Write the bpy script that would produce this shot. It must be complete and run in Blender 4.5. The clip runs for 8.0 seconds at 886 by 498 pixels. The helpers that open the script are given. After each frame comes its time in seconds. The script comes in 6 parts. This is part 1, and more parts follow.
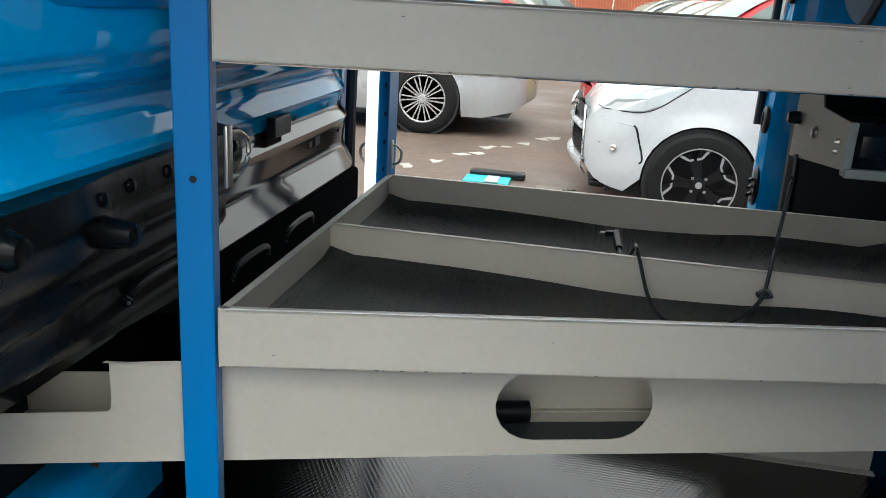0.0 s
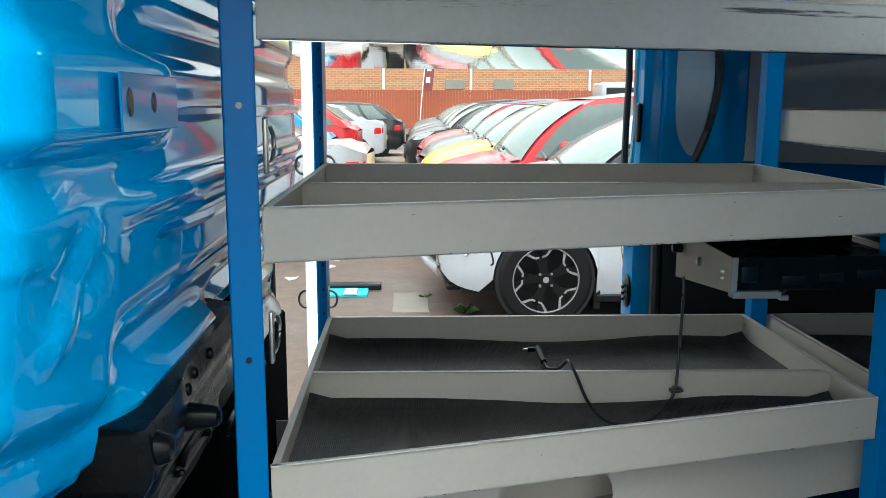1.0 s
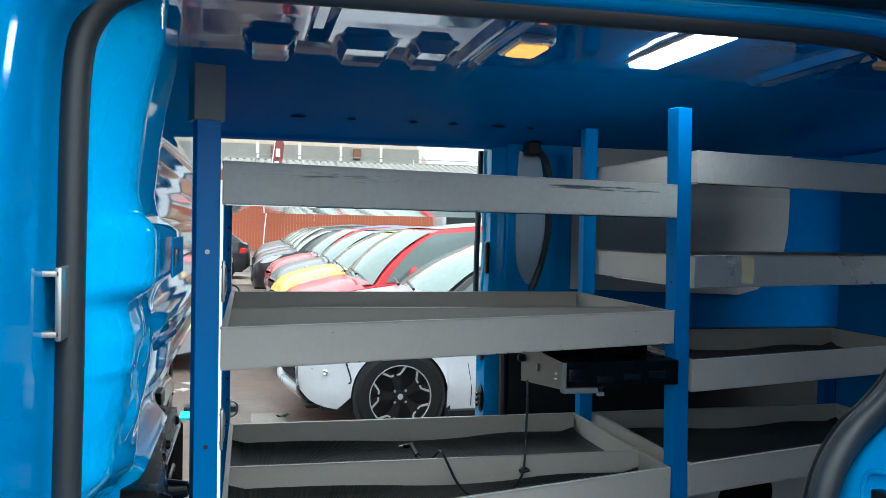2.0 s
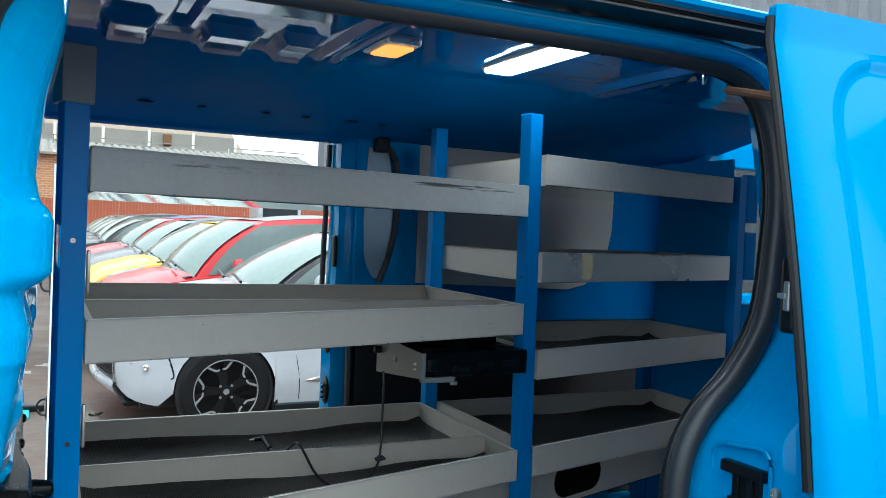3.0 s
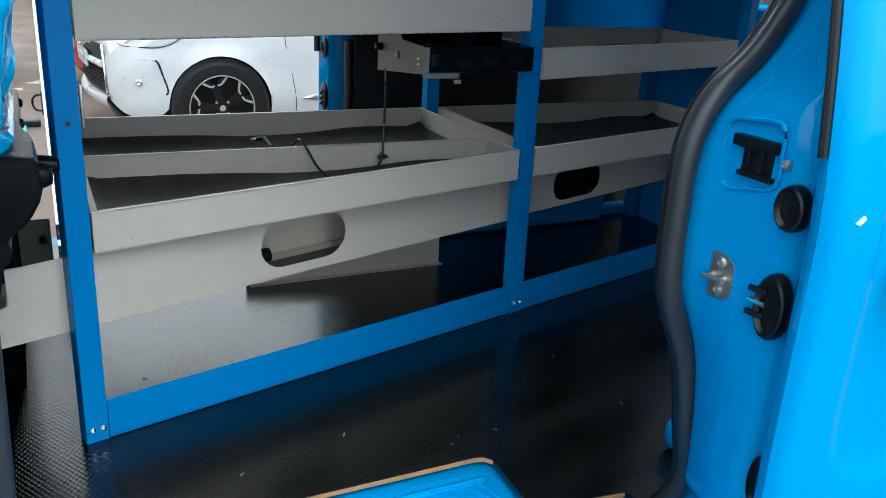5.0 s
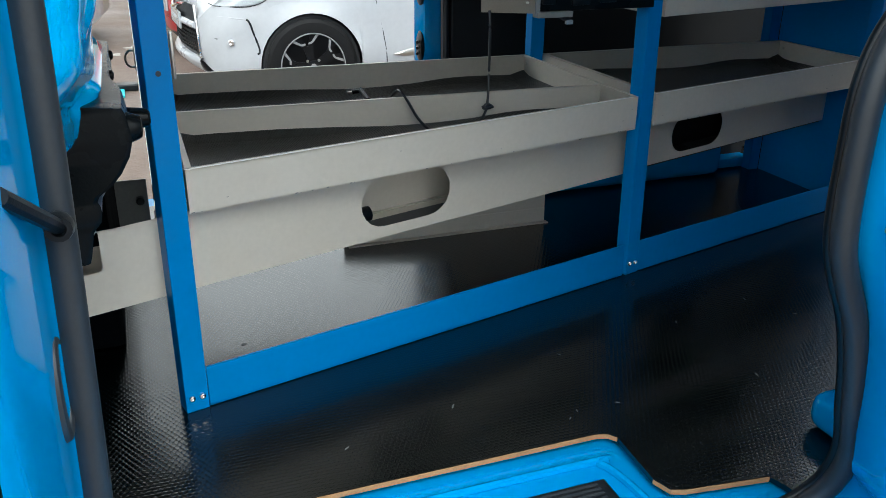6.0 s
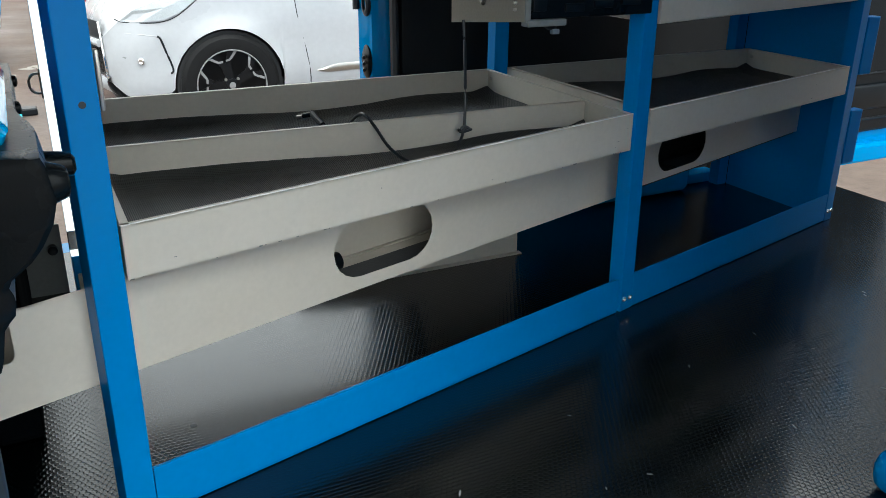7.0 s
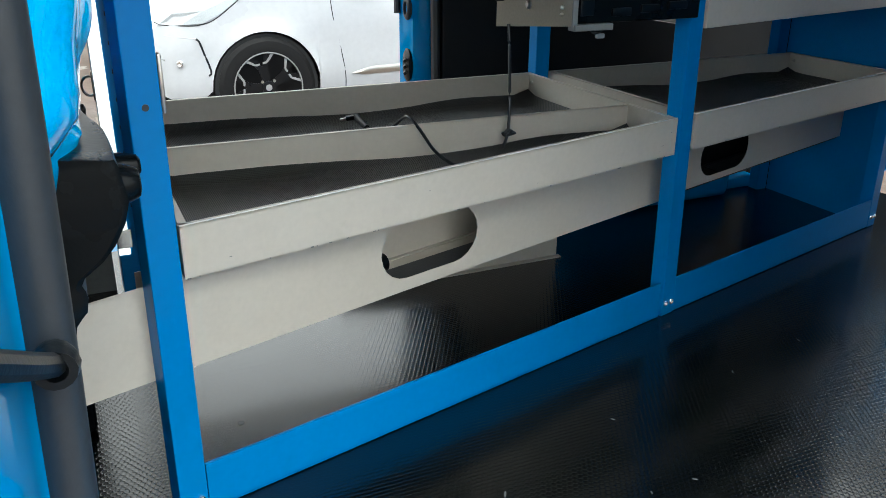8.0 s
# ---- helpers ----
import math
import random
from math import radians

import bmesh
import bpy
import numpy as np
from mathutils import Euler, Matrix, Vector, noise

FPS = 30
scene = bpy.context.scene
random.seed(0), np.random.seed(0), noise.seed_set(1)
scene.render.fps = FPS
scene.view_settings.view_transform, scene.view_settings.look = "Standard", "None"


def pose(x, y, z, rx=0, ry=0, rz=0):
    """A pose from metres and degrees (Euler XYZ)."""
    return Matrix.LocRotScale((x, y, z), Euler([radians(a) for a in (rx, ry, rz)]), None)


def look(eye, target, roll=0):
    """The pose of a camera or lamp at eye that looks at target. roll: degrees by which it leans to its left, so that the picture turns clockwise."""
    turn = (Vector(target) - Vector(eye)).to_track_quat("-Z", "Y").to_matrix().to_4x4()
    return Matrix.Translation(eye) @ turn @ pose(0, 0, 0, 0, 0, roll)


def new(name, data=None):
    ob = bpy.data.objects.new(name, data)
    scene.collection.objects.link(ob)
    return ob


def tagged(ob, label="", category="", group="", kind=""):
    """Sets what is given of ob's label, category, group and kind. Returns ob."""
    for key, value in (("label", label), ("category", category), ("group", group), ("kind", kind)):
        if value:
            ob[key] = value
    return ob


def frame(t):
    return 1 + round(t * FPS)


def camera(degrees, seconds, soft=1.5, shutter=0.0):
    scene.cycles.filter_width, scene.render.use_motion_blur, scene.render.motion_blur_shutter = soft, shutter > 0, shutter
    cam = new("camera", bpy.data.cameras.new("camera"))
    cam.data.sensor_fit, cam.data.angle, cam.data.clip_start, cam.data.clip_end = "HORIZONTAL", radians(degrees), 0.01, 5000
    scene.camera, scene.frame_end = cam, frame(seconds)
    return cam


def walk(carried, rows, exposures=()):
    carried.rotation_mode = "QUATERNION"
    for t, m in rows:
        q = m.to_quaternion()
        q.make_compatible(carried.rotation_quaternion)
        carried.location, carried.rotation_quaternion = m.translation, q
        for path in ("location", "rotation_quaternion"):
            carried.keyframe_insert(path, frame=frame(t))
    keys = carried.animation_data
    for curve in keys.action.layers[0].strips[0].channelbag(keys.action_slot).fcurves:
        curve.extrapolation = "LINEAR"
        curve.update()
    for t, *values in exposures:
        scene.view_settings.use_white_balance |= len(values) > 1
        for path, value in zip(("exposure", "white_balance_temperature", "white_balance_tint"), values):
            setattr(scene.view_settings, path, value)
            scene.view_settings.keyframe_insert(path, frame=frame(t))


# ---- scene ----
cam = camera(55.9, 8.0, soft=0.85)
PATH = [
    (0, (0.018, 0.056, 0.815), (-0.295, 1.943, 0.232), 3.5),
    (0.5, (-0.073, 0.023, 0.897), (-0.258, 1.961, 0.438), 1.5),
    (1, (-0.207, -0.185, 0.944), (-0.124, 1.784, 0.603), 0.2),
    (1.2, (-0.234, -0.301, 0.95), (-0.022, 1.667, 0.662), -0.0),
    (2.3, (-0.407, -0.626, 0.996), (0.146, 1.296, 0.994), 1.6),
    (2.5, (-0.434, -0.621, 0.996), (0.222, 1.269, 0.988), 1.9),
    (3, (-0.48, -0.61, 0.988), (0.389, 1.191, 0.94), 2.4),
    (3.5, (-0.499, -0.602, 0.968), (0.401, 1.175, 0.789), 2.7),
    (4, (-0.504, -0.596, 0.947), (0.374, 1.168, 0.602), 2.7),
    (4.5, (-0.491, -0.587, 0.92), (0.401, 1.118, 0.375), 3.5),
    (5, (-0.484, -0.582, 0.901), (0.371, 1.096, 0.229), 3.3),
    (5.2, (-0.49, -0.579, 0.893), (0.318, 1.096, 0.158), 2.8),
    (6.3, (-0.456, -0.354, 0.819), (0.179, 1.38, 0.05), 0.4),
    (6.5, (-0.448, -0.291, 0.805), (0.235, 1.438, 0.069), 0.0),
    (7, (-0.49, -0.142, 0.806), (0.349, 1.516, 0.067), 0.5),
    (7.5, (-0.536, -0.087, 0.805), (0.385, 1.533, 0.078), 1.2),
    (8, (-0.523, -0.138, 0.81), (0.257, 1.551, 0.076), 0.3),
]
walk(cam, [(t, look(eye, target, roll)) for t, eye, target, roll in PATH],
     exposures=[(0, 1.92, 6450, 3), (0.5, 1.98, 6300, 1), (1.2, 1.97, 6080, -1), (2.3, 1.80, 5700, -1), (3.0, 1.73, 5720, -1), (3.5, 1.74, 5780, -1), (4.5, 1.88, 5860, -1), (5.2, 1.98, 5980, 1), (6.3, 1.96, 6150, 2), (7.2, 2.08, 6220, 2), (8, 2.24, 6300, 2)])

GROUND, FLOOR = -0.50, -0.03

# ---- light ----
world = bpy.data.worlds.new("sky")
scene.world = world
world.use_nodes = True
wn, wl = world.node_tree.nodes, world.node_tree.links
sky = wn.new("ShaderNodeTexSky")
sky.sky_type, sky.sun_disc = "NISHITA", False
sky.sun_elevation, sky.sun_rotation = radians(62), radians(171)
sky.air_density, sky.dust_density = 1.0, 6.0
pale = wn.new("ShaderNodeHueSaturation")
pale.inputs["Saturation"].default_value = 0.10
wl.new(sky.outputs["Color"], pale.inputs["Color"])
veil = wn.new("ShaderNodeMix")
veil.data_type = "RGBA"
veil.inputs["Factor"].default_value = 0.7
veil.inputs["B"].default_value = (4.3, 4.35, 4.4, 1)
wl.new(pale.outputs["Color"], veil.inputs["A"])
wl.new(veil.outputs["Result"], wn["Background"].inputs["Color"])
wn["Background"].inputs["Strength"].default_value = 0.15
sun = new("sun", bpy.data.lights.new("sun", "SUN"))
sun.data.energy, sun.data.angle, sun.data.color = 0.35, radians(60), (1.0, 0.97, 0.93)
sun.matrix_world = look((0.6, -4.0, 7.6), (0, 0, 0))


# ---- materials ----
def material(name, color, rough=0.5, metal=0.0, coat=0.0, vary=0.12, scale=8.0, bump=0.0, bump_scale=60.0, dirt=0.0, dirt_color=(0.1, 0.09, 0.08), emit=0.0, ior=1.5, rough_vary=0.1, gloss=0.5):
    m = bpy.data.materials.new(name)
    m.use_nodes = True
    n, l = m.node_tree.nodes, m.node_tree.links
    b = n["Principled BSDF"]
    b.inputs["Roughness"].default_value, b.inputs["Metallic"].default_value = rough, metal
    b.inputs["Coat Weight"].default_value, b.inputs["Coat Roughness"].default_value = coat, 0.04
    b.inputs["IOR"].default_value, b.inputs["Specular IOR Level"].default_value = ior, gloss
    tc = n.new("ShaderNodeTexCoord")
    big = n.new("ShaderNodeTexNoise")
    big.inputs["Scale"].default_value, big.inputs["Detail"].default_value = scale, 5
    fine = n.new("ShaderNodeTexNoise")
    fine.inputs["Scale"].default_value, fine.inputs["Detail"].default_value = scale * 14, 3
    l.new(tc.outputs["Object"], big.inputs["Vector"])
    l.new(tc.outputs["Object"], fine.inputs["Vector"])
    add = n.new("ShaderNodeMath")
    add.operation = "ADD"
    l.new(big.outputs["Fac"], add.inputs[0])
    l.new(fine.outputs["Fac"], add.inputs[1])
    rng = n.new("ShaderNodeMapRange")
    rng.inputs["From Min"].default_value, rng.inputs["From Max"].default_value = 0.6, 1.4
    rng.inputs["To Min"].default_value, rng.inputs["To Max"].default_value = 1 - vary, 1 + vary
    l.new(add.outputs[0], rng.inputs["Value"])
    mul = n.new("ShaderNodeVectorMath")
    mul.operation = "SCALE"
    mul.inputs[0].default_value = color
    l.new(rng.outputs[0], mul.inputs["Scale"])
    out = mul.outputs[0]
    if dirt:
        d = n.new("ShaderNodeTexNoise")
        d.inputs["Scale"].default_value, d.inputs["Detail"].default_value, d.inputs["Roughness"].default_value = scale * 2.3, 9, 0.7
        l.new(tc.outputs["Object"], d.inputs["Vector"])
        dr = n.new("ShaderNodeMapRange")
        dr.inputs["From Min"].default_value, dr.inputs["From Max"].default_value = 0.56, 0.74
        dr.inputs["To Max"].default_value = dirt
        l.new(d.outputs["Fac"], dr.inputs["Value"])
        mix = n.new("ShaderNodeMix")
        mix.data_type = "RGBA"
        mix.inputs["B"].default_value = (*dirt_color, 1)
        l.new(dr.outputs[0], mix.inputs["Factor"])
        l.new(out, mix.inputs["A"])
        out = mix.outputs["Result"]
    l.new(out, b.inputs["Base Color"])
    rr = n.new("ShaderNodeMapRange")
    rr.inputs["From Min"].default_value, rr.inputs["From Max"].default_value = 0.3, 0.7
    rr.inputs["To Min"].default_value, rr.inputs["To Max"].default_value = max(0.0, rough * (1 - rough_vary)), min(1.0, rough * (1 + rough_vary))
    l.new(big.outputs["Fac"], rr.inputs["Value"])
    l.new(rr.outputs[0], b.inputs["Roughness"])
    if bump:
        bn = n.new("ShaderNodeTexNoise")
        bn.inputs["Scale"].default_value, bn.inputs["Detail"].default_value = bump_scale, 4
        l.new(tc.outputs["Object"], bn.inputs["Vector"])
        bp = n.new("ShaderNodeBump")
        bp.inputs["Strength"].default_value, bp.inputs["Distance"].default_value = bump, 0.01
        l.new(bn.outputs["Fac"], bp.inputs["Height"])
        l.new(bp.outputs[0], b.inputs["Normal"])
    if emit:
        b.inputs["Emission Color"].default_value = (*color, 1)
        b.inputs["Emission Strength"].default_value = emit
    return m


def relief(m, kind, pitch, depth):
    """Adds a fine pressed relief to a material: hex grip studs or straight ribs, pitch in metres."""
    n, l = m.node_tree.nodes, m.node_tree.links
    b = n["Principled BSDF"]
    tc = n.new("ShaderNodeTexCoord")
    if kind == "hex":
        sc = n.new("ShaderNodeVectorMath")
        sc.operation = "MULTIPLY"
        sc.inputs[1].default_value = (1 / pitch, 1 / pitch, 0)
        l.new(tc.outputs["Object"], sc.inputs[0])
        cells = []
        for shift in ((0, 0, 0), (0.5, 0.866, 0)):
            a = n.new("ShaderNodeVectorMath")
            a.operation = "ADD"
            a.inputs[1].default_value = (100 + shift[0], 173.2 + shift[1], 0)
            l.new(sc.outputs[0], a.inputs[0])
            mo = n.new("ShaderNodeVectorMath")
            mo.operation = "MODULO"
            mo.inputs[1].default_value = (1, 1.732, 1)
            l.new(a.outputs[0], mo.inputs[0])
            su = n.new("ShaderNodeVectorMath")
            su.operation = "SUBTRACT"
            su.inputs[1].default_value = (0.5, 0.866, 0)
            l.new(mo.outputs[0], su.inputs[0])
            le = n.new("ShaderNodeVectorMath")
            le.operation = "LENGTH"
            l.new(su.outputs[0], le.inputs[0])
            cells.append(le)
        mi = n.new("ShaderNodeMath")
        mi.operation = "MINIMUM"
        l.new(cells[0].outputs["Value"], mi.inputs[0])
        l.new(cells[1].outputs["Value"], mi.inputs[1])
        src = mi.outputs[0]
    else:
        sx = n.new("ShaderNodeSeparateXYZ")
        l.new(tc.outputs["Object"], sx.inputs[0])
        k = n.new("ShaderNodeMath")
        k.operation = "MULTIPLY"
        k.inputs[1].default_value = 6.2832 / pitch
        l.new(sx.outputs["X"], k.inputs[0])
        si = n.new("ShaderNodeMath")
        si.operation = "SINE"
        l.new(k.outputs[0], si.inputs[0])
        src = si.outputs[0]
    ra = n.new("ShaderNodeMapRange")
    lo, hi = (0.36, 0.50) if kind == "hex" else (-1, 1)
    ra.inputs["From Min"].default_value, ra.inputs["From Max"].default_value = lo, hi
    l.new(src, ra.inputs["Value"])
    bp = n.new("ShaderNodeBump")
    bp.inputs["Strength"].default_value, bp.inputs["Distance"].default_value = 1.0, depth
    l.new(ra.outputs[0], bp.inputs["Height"])
    l.new(bp.outputs[0], b.inputs["Normal"])
    if kind == "hex":
        was = b.inputs["Base Color"].links[0].from_socket
        no = n.new("ShaderNodeTexNoise")
        no.inputs["Scale"].default_value, no.inputs["Detail"].default_value = 5.0, 5
        l.new(tc.outputs["Object"], no.inputs["Vector"])
        du = n.new("ShaderNodeMath")
        du.operation = "MULTIPLY"
        l.new(ra.outputs[0], du.inputs[0])
        l.new(no.outputs["Fac"], du.inputs[1])
        mix = n.new("ShaderNodeMix")
        mix.data_type = "RGBA"
        mix.inputs["B"].default_value = (0.0014, 0.002, 0.0022, 1)
        l.new(du.outputs[0], mix.inputs["Factor"])
        l.new(was, mix.inputs["A"])
        l.new(mix.outputs["Result"], b.inputs["Base Color"])
    return m


VANBLUE = material("van_paint", (0.0, 0.228, 0.54), 0.08, vary=0.03, scale=3, rough_vary=0.2, gloss=0.22)
# van blue darkened for the roof's underside, so its shade is in the colour
ROOFBLUE = material("roof_blue_darkened", (0.0, 0.13, 0.40), 0.045, vary=0.04, scale=3, rough_vary=0.3, gloss=0.45)
# van blue lightened on the bulkhead, adding doorway light through the colour
PANELBLUE = material("bulkhead_blue_lightened", (0.0, 0.405, 0.82), 0.05, vary=0.03, scale=3, rough_vary=0.2, gloss=0.24, bump=0.004, bump_scale=7)
# van blue darkened: shade of cant rail, header and far sheet in the colour
SHADEBLUE = material("shaded_van_blue", (0.0, 0.15, 0.44), 0.5, vary=0.08, scale=3, rough_vary=0.3, gloss=0.02, dirt=0.25, dirt_color=(0.0, 0.08, 0.25))
RACKBLUE = material("rack_paint", (0.0, 0.187, 0.51), 0.36, vary=0.05, scale=6, dirt=0.12, dirt_color=(0.06, 0.2, 0.4), gloss=0.25)
GREY = material("tray_grey", (0.545, 0.50, 0.43), 0.42, vary=0.05, scale=7, dirt=0.10, dirt_color=(0.25, 0.23, 0.2))
SCUFFED = material("tray_scuffed", (0.54, 0.52, 0.47), 0.45, vary=0.08, scale=6, dirt=0.12, dirt_color=(0.2, 0.19, 0.17))
SCRAPED = material("tray_scraped", (0.56, 0.545, 0.49), 0.45, vary=0.08, scale=6)


def scrape(m):
    """Long level black scrapes along a band of the sheet."""
    n, l = m.node_tree.nodes, m.node_tree.links
    tc = n.new("ShaderNodeTexCoord")
    mp = n.new("ShaderNodeMapping")
    mp.inputs["Scale"].default_value = (4.5, 4.5, 75)
    l.new(tc.outputs["Object"], mp.inputs["Vector"])
    no = n.new("ShaderNodeTexNoise")
    no.inputs["Scale"].default_value, no.inputs["Detail"].default_value, no.inputs["Roughness"].default_value = 1.0, 8, 0.75
    l.new(mp.outputs[0], no.inputs["Vector"])
    sx = n.new("ShaderNodeSeparateXYZ")
    l.new(tc.outputs["Object"], sx.inputs[0])
    band = n.new("ShaderNodeMath")
    band.operation = "SUBTRACT"
    band.inputs[1].default_value = 1.088
    l.new(sx.outputs["Z"], band.inputs[0])
    ab = n.new("ShaderNodeMath")
    ab.operation = "ABSOLUTE"
    l.new(band.outputs[0], ab.inputs[0])
    fall = n.new("ShaderNodeMapRange")
    fall.inputs["From Min"].default_value, fall.inputs["From Max"].default_value = 0.003, 0.016
    fall.inputs["To Min"].default_value, fall.inputs["To Max"].default_value = 0.12, -0.12
    l.new(ab.outputs[0], fall.inputs["Value"])
    ad = n.new("ShaderNodeMath")
    ad.operation = "ADD"
    l.new(no.outputs["Fac"], ad.inputs[0])
    l.new(fall.outputs[0], ad.inputs[1])
    th = n.new("ShaderNodeMapRange")
    th.inputs["From Min"].default_value, th.inputs["From Max"].default_value = 0.62, 0.72
    th.inputs["To Max"].default_value = 0.9
    l.new(ad.outputs[0], th.inputs["Value"])
    b = n["Principled BSDF"]
    was = b.inputs["Base Color"].links[0].from_socket
    mix = n.new("ShaderNodeMix")
    mix.data_type = "RGBA"
    mix.inputs["B"].default_value = (0.03, 0.03, 0.03, 1)
    l.new(th.outputs[0], mix.inputs["Factor"])
    l.new(was, mix.inputs["A"])
    l.new(mix.outputs["Result"], b.inputs["Base Color"])
    return m


scrape(SCRAPED)
# white tape given a glow of its own, so it stays bright
STRIPALU = material("glow_tape", (0.9, 0.92, 0.92), 0.4, vary=0.1, scale=30, bump=0.5, bump_scale=220, emit=0.32)
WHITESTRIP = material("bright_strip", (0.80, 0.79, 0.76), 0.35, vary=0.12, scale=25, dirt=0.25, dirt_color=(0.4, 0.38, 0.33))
DARKGREY = material("dark_grey_paint", (0.19, 0.20, 0.19), 0.4, vary=0.1)
ALU = material("bare_aluminium", (0.62, 0.60, 0.56), 0.34, metal=0.75, vary=0.08, scale=9, rough_vary=0.35)
POLISHED = material("polished_sheet", (0.66, 0.65, 0.63), 0.03, metal=1.0, vary=0.06, scale=5, bump=0.02, bump_scale=6)
CHROME = material("chrome", (0.8, 0.8, 0.8), 0.12, metal=1.0, vary=0.03)
STEEL = material("zinc_steel", (0.5, 0.48, 0.44), 0.35, metal=0.9, vary=0.12, scale=40)
RUST = material("rusty_steel", (0.16, 0.075, 0.035), 0.6, metal=0.3, vary=0.4, scale=60)
BLACK = material("black_plastic", (0.004, 0.006, 0.008), 0.32, vary=0.15, scale=12, bump=0.05, bump_scale=300, gloss=0.3)
TRIMBLACK = material("black_trim_plastic", (0.0035, 0.005, 0.006), 0.27, vary=0.2, scale=12, bump=0.05, bump_scale=260, gloss=0.13)
GLOSSBLACK = material("glossy_black_panel", (0.004, 0.007, 0.009), 0.12, vary=0.2, scale=6, rough_vary=0.4, gloss=0.5)
MATTBLACK = material("matt_black_panel", (0.003, 0.004, 0.005), 0.85, vary=0.2, scale=10, bump=0.05, bump_scale=200, gloss=0.01)
AMBERBIT = material("yellow_scrap", (0.6, 0.45, 0.05), 0.6)
RUBBER = material("black_rubber", (0.020, 0.025, 0.031), 0.42, vary=0.15, scale=12, bump=0.04, bump_scale=200, gloss=0.5)
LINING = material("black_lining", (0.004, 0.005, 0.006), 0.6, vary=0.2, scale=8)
BOARD = material("grey_board", (0.42, 0.43, 0.41), 0.6, vary=0.07, scale=5, dirt=0.15)
MAT = relief(material("ribbed_mat", (0.020, 0.025, 0.026), 0.33, vary=0.12, scale=9), "rib", 0.0034, 0.0017)
DECK = relief(material("phenolic_floor", (0.0006, 0.0016, 0.0018), 0.16, vary=0.25, scale=5, dirt=0.35, dirt_color=(0.0070, 0.0084, 0.0083), rough_vary=0.3, ior=1.66), "hex", 0.0098, 0.00017)
PLY = material("ply_edge", (0.36, 0.2, 0.09), 0.7, vary=0.3, scale=30)
SIDEGLASS = material("side_glass", (0.10, 0.13, 0.125), 0.04, vary=0.08, scale=1.2, gloss=0.4)
GLASS = material("dark_glass", (0.022, 0.028, 0.03), 0.05, vary=0.05, gloss=0.12)
SCREEN = material("windscreen_glass", (0.15, 0.205, 0.18), 0.06, vary=0.12, scale=1.5, gloss=0.3)
TYRE = material("tyre_rubber", (0.004, 0.004, 0.0045), 0.7, vary=0.2, scale=20, bump=0.1, gloss=0.25)
RIMBLACK = material("rim_black", (0.006, 0.006, 0.0065), 0.3, vary=0.05, gloss=0.3)
RIMSILVER = material("rim_silver", (0.33, 0.33, 0.33), 0.35, metal=0.4, vary=0.05)
LENS = material("lamp_lens", (0.42, 0.45, 0.47), 0.08, vary=0.15, scale=10, ior=1.6)
TAILRED = material("tail_lens", (0.45, 0.01, 0.01), 0.1, vary=0.1, ior=1.6)
ASPHALT = material("asphalt", (0.112, 0.080, 0.063), 0.72, vary=0.28, scale=0.9, bump=0.5, bump_scale=45, dirt=0.35, dirt_color=(0.05, 0.043, 0.038), rough_vary=0.35)
MARK = material("worn_paint", (0.34, 0.32, 0.29), 0.8, vary=0.25, scale=20, dirt=0.6, dirt_color=(0.12, 0.1, 0.09))
AMBER = material("warm_lens", (1.0, 0.27, 0.055), 0.3, emit=0.6)
TINTED = material("tinted_glass", (0.30, 0.33, 0.33), 0.0)
TINTED.node_tree.nodes["Principled BSDF"].inputs["Transmission Weight"].default_value = 1.0
# emission tuned upward as fill light for the right bay
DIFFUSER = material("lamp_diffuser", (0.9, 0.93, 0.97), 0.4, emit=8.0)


# ---- mesh helpers ----
def obj(name, bm, mat, smooth=False):
    bmesh.ops.recalc_face_normals(bm, faces=bm.faces)
    me = bpy.data.meshes.new(name)
    bm.to_mesh(me)
    bm.free()
    me.materials.append(mat)
    if smooth:
        for p in me.polygons:
            p.use_smooth = True
        me.set_sharp_from_angle(angle=radians(35))
    return new(name, me)


def part(name, bm, mat, parent, label="", smooth=False):
    ob = obj(name, bm, mat, smooth)
    ob.parent = parent
    if label:
        tagged(ob, label)
    return ob


def thing(name, label, category, group="", at=(0, 0, 0), kind=""):
    ob = new(name)
    ob.location = at
    ob.empty_display_size = 0.1
    return tagged(ob, label, category, group, kind)


def box(bm, x0, x1, y0, y1, z0, z1, bevel=0.0, m=None, seg=2):
    vs = [bm.verts.new((x, y, z)) for x in (x0, x1) for y in (y0, y1) for z in (z0, z1)]
    fs = [bm.faces.new([vs[i] for i in f]) for f in ((0, 1, 3, 2), (4, 6, 7, 5), (0, 4, 5, 1), (2, 3, 7, 6), (0, 2, 6, 4), (1, 5, 7, 3))]
    if m is not None:
        bmesh.ops.transform(bm, matrix=m, verts=vs)
    if bevel:
        es = {e for f in fs for e in f.edges}
        bmesh.ops.bevel(bm, geom=list(es), offset=bevel, segments=seg, affect="EDGES", profile=0.5)
    return bm


def solid(*a, **k):
    return box(bmesh.new(), *a, **k)


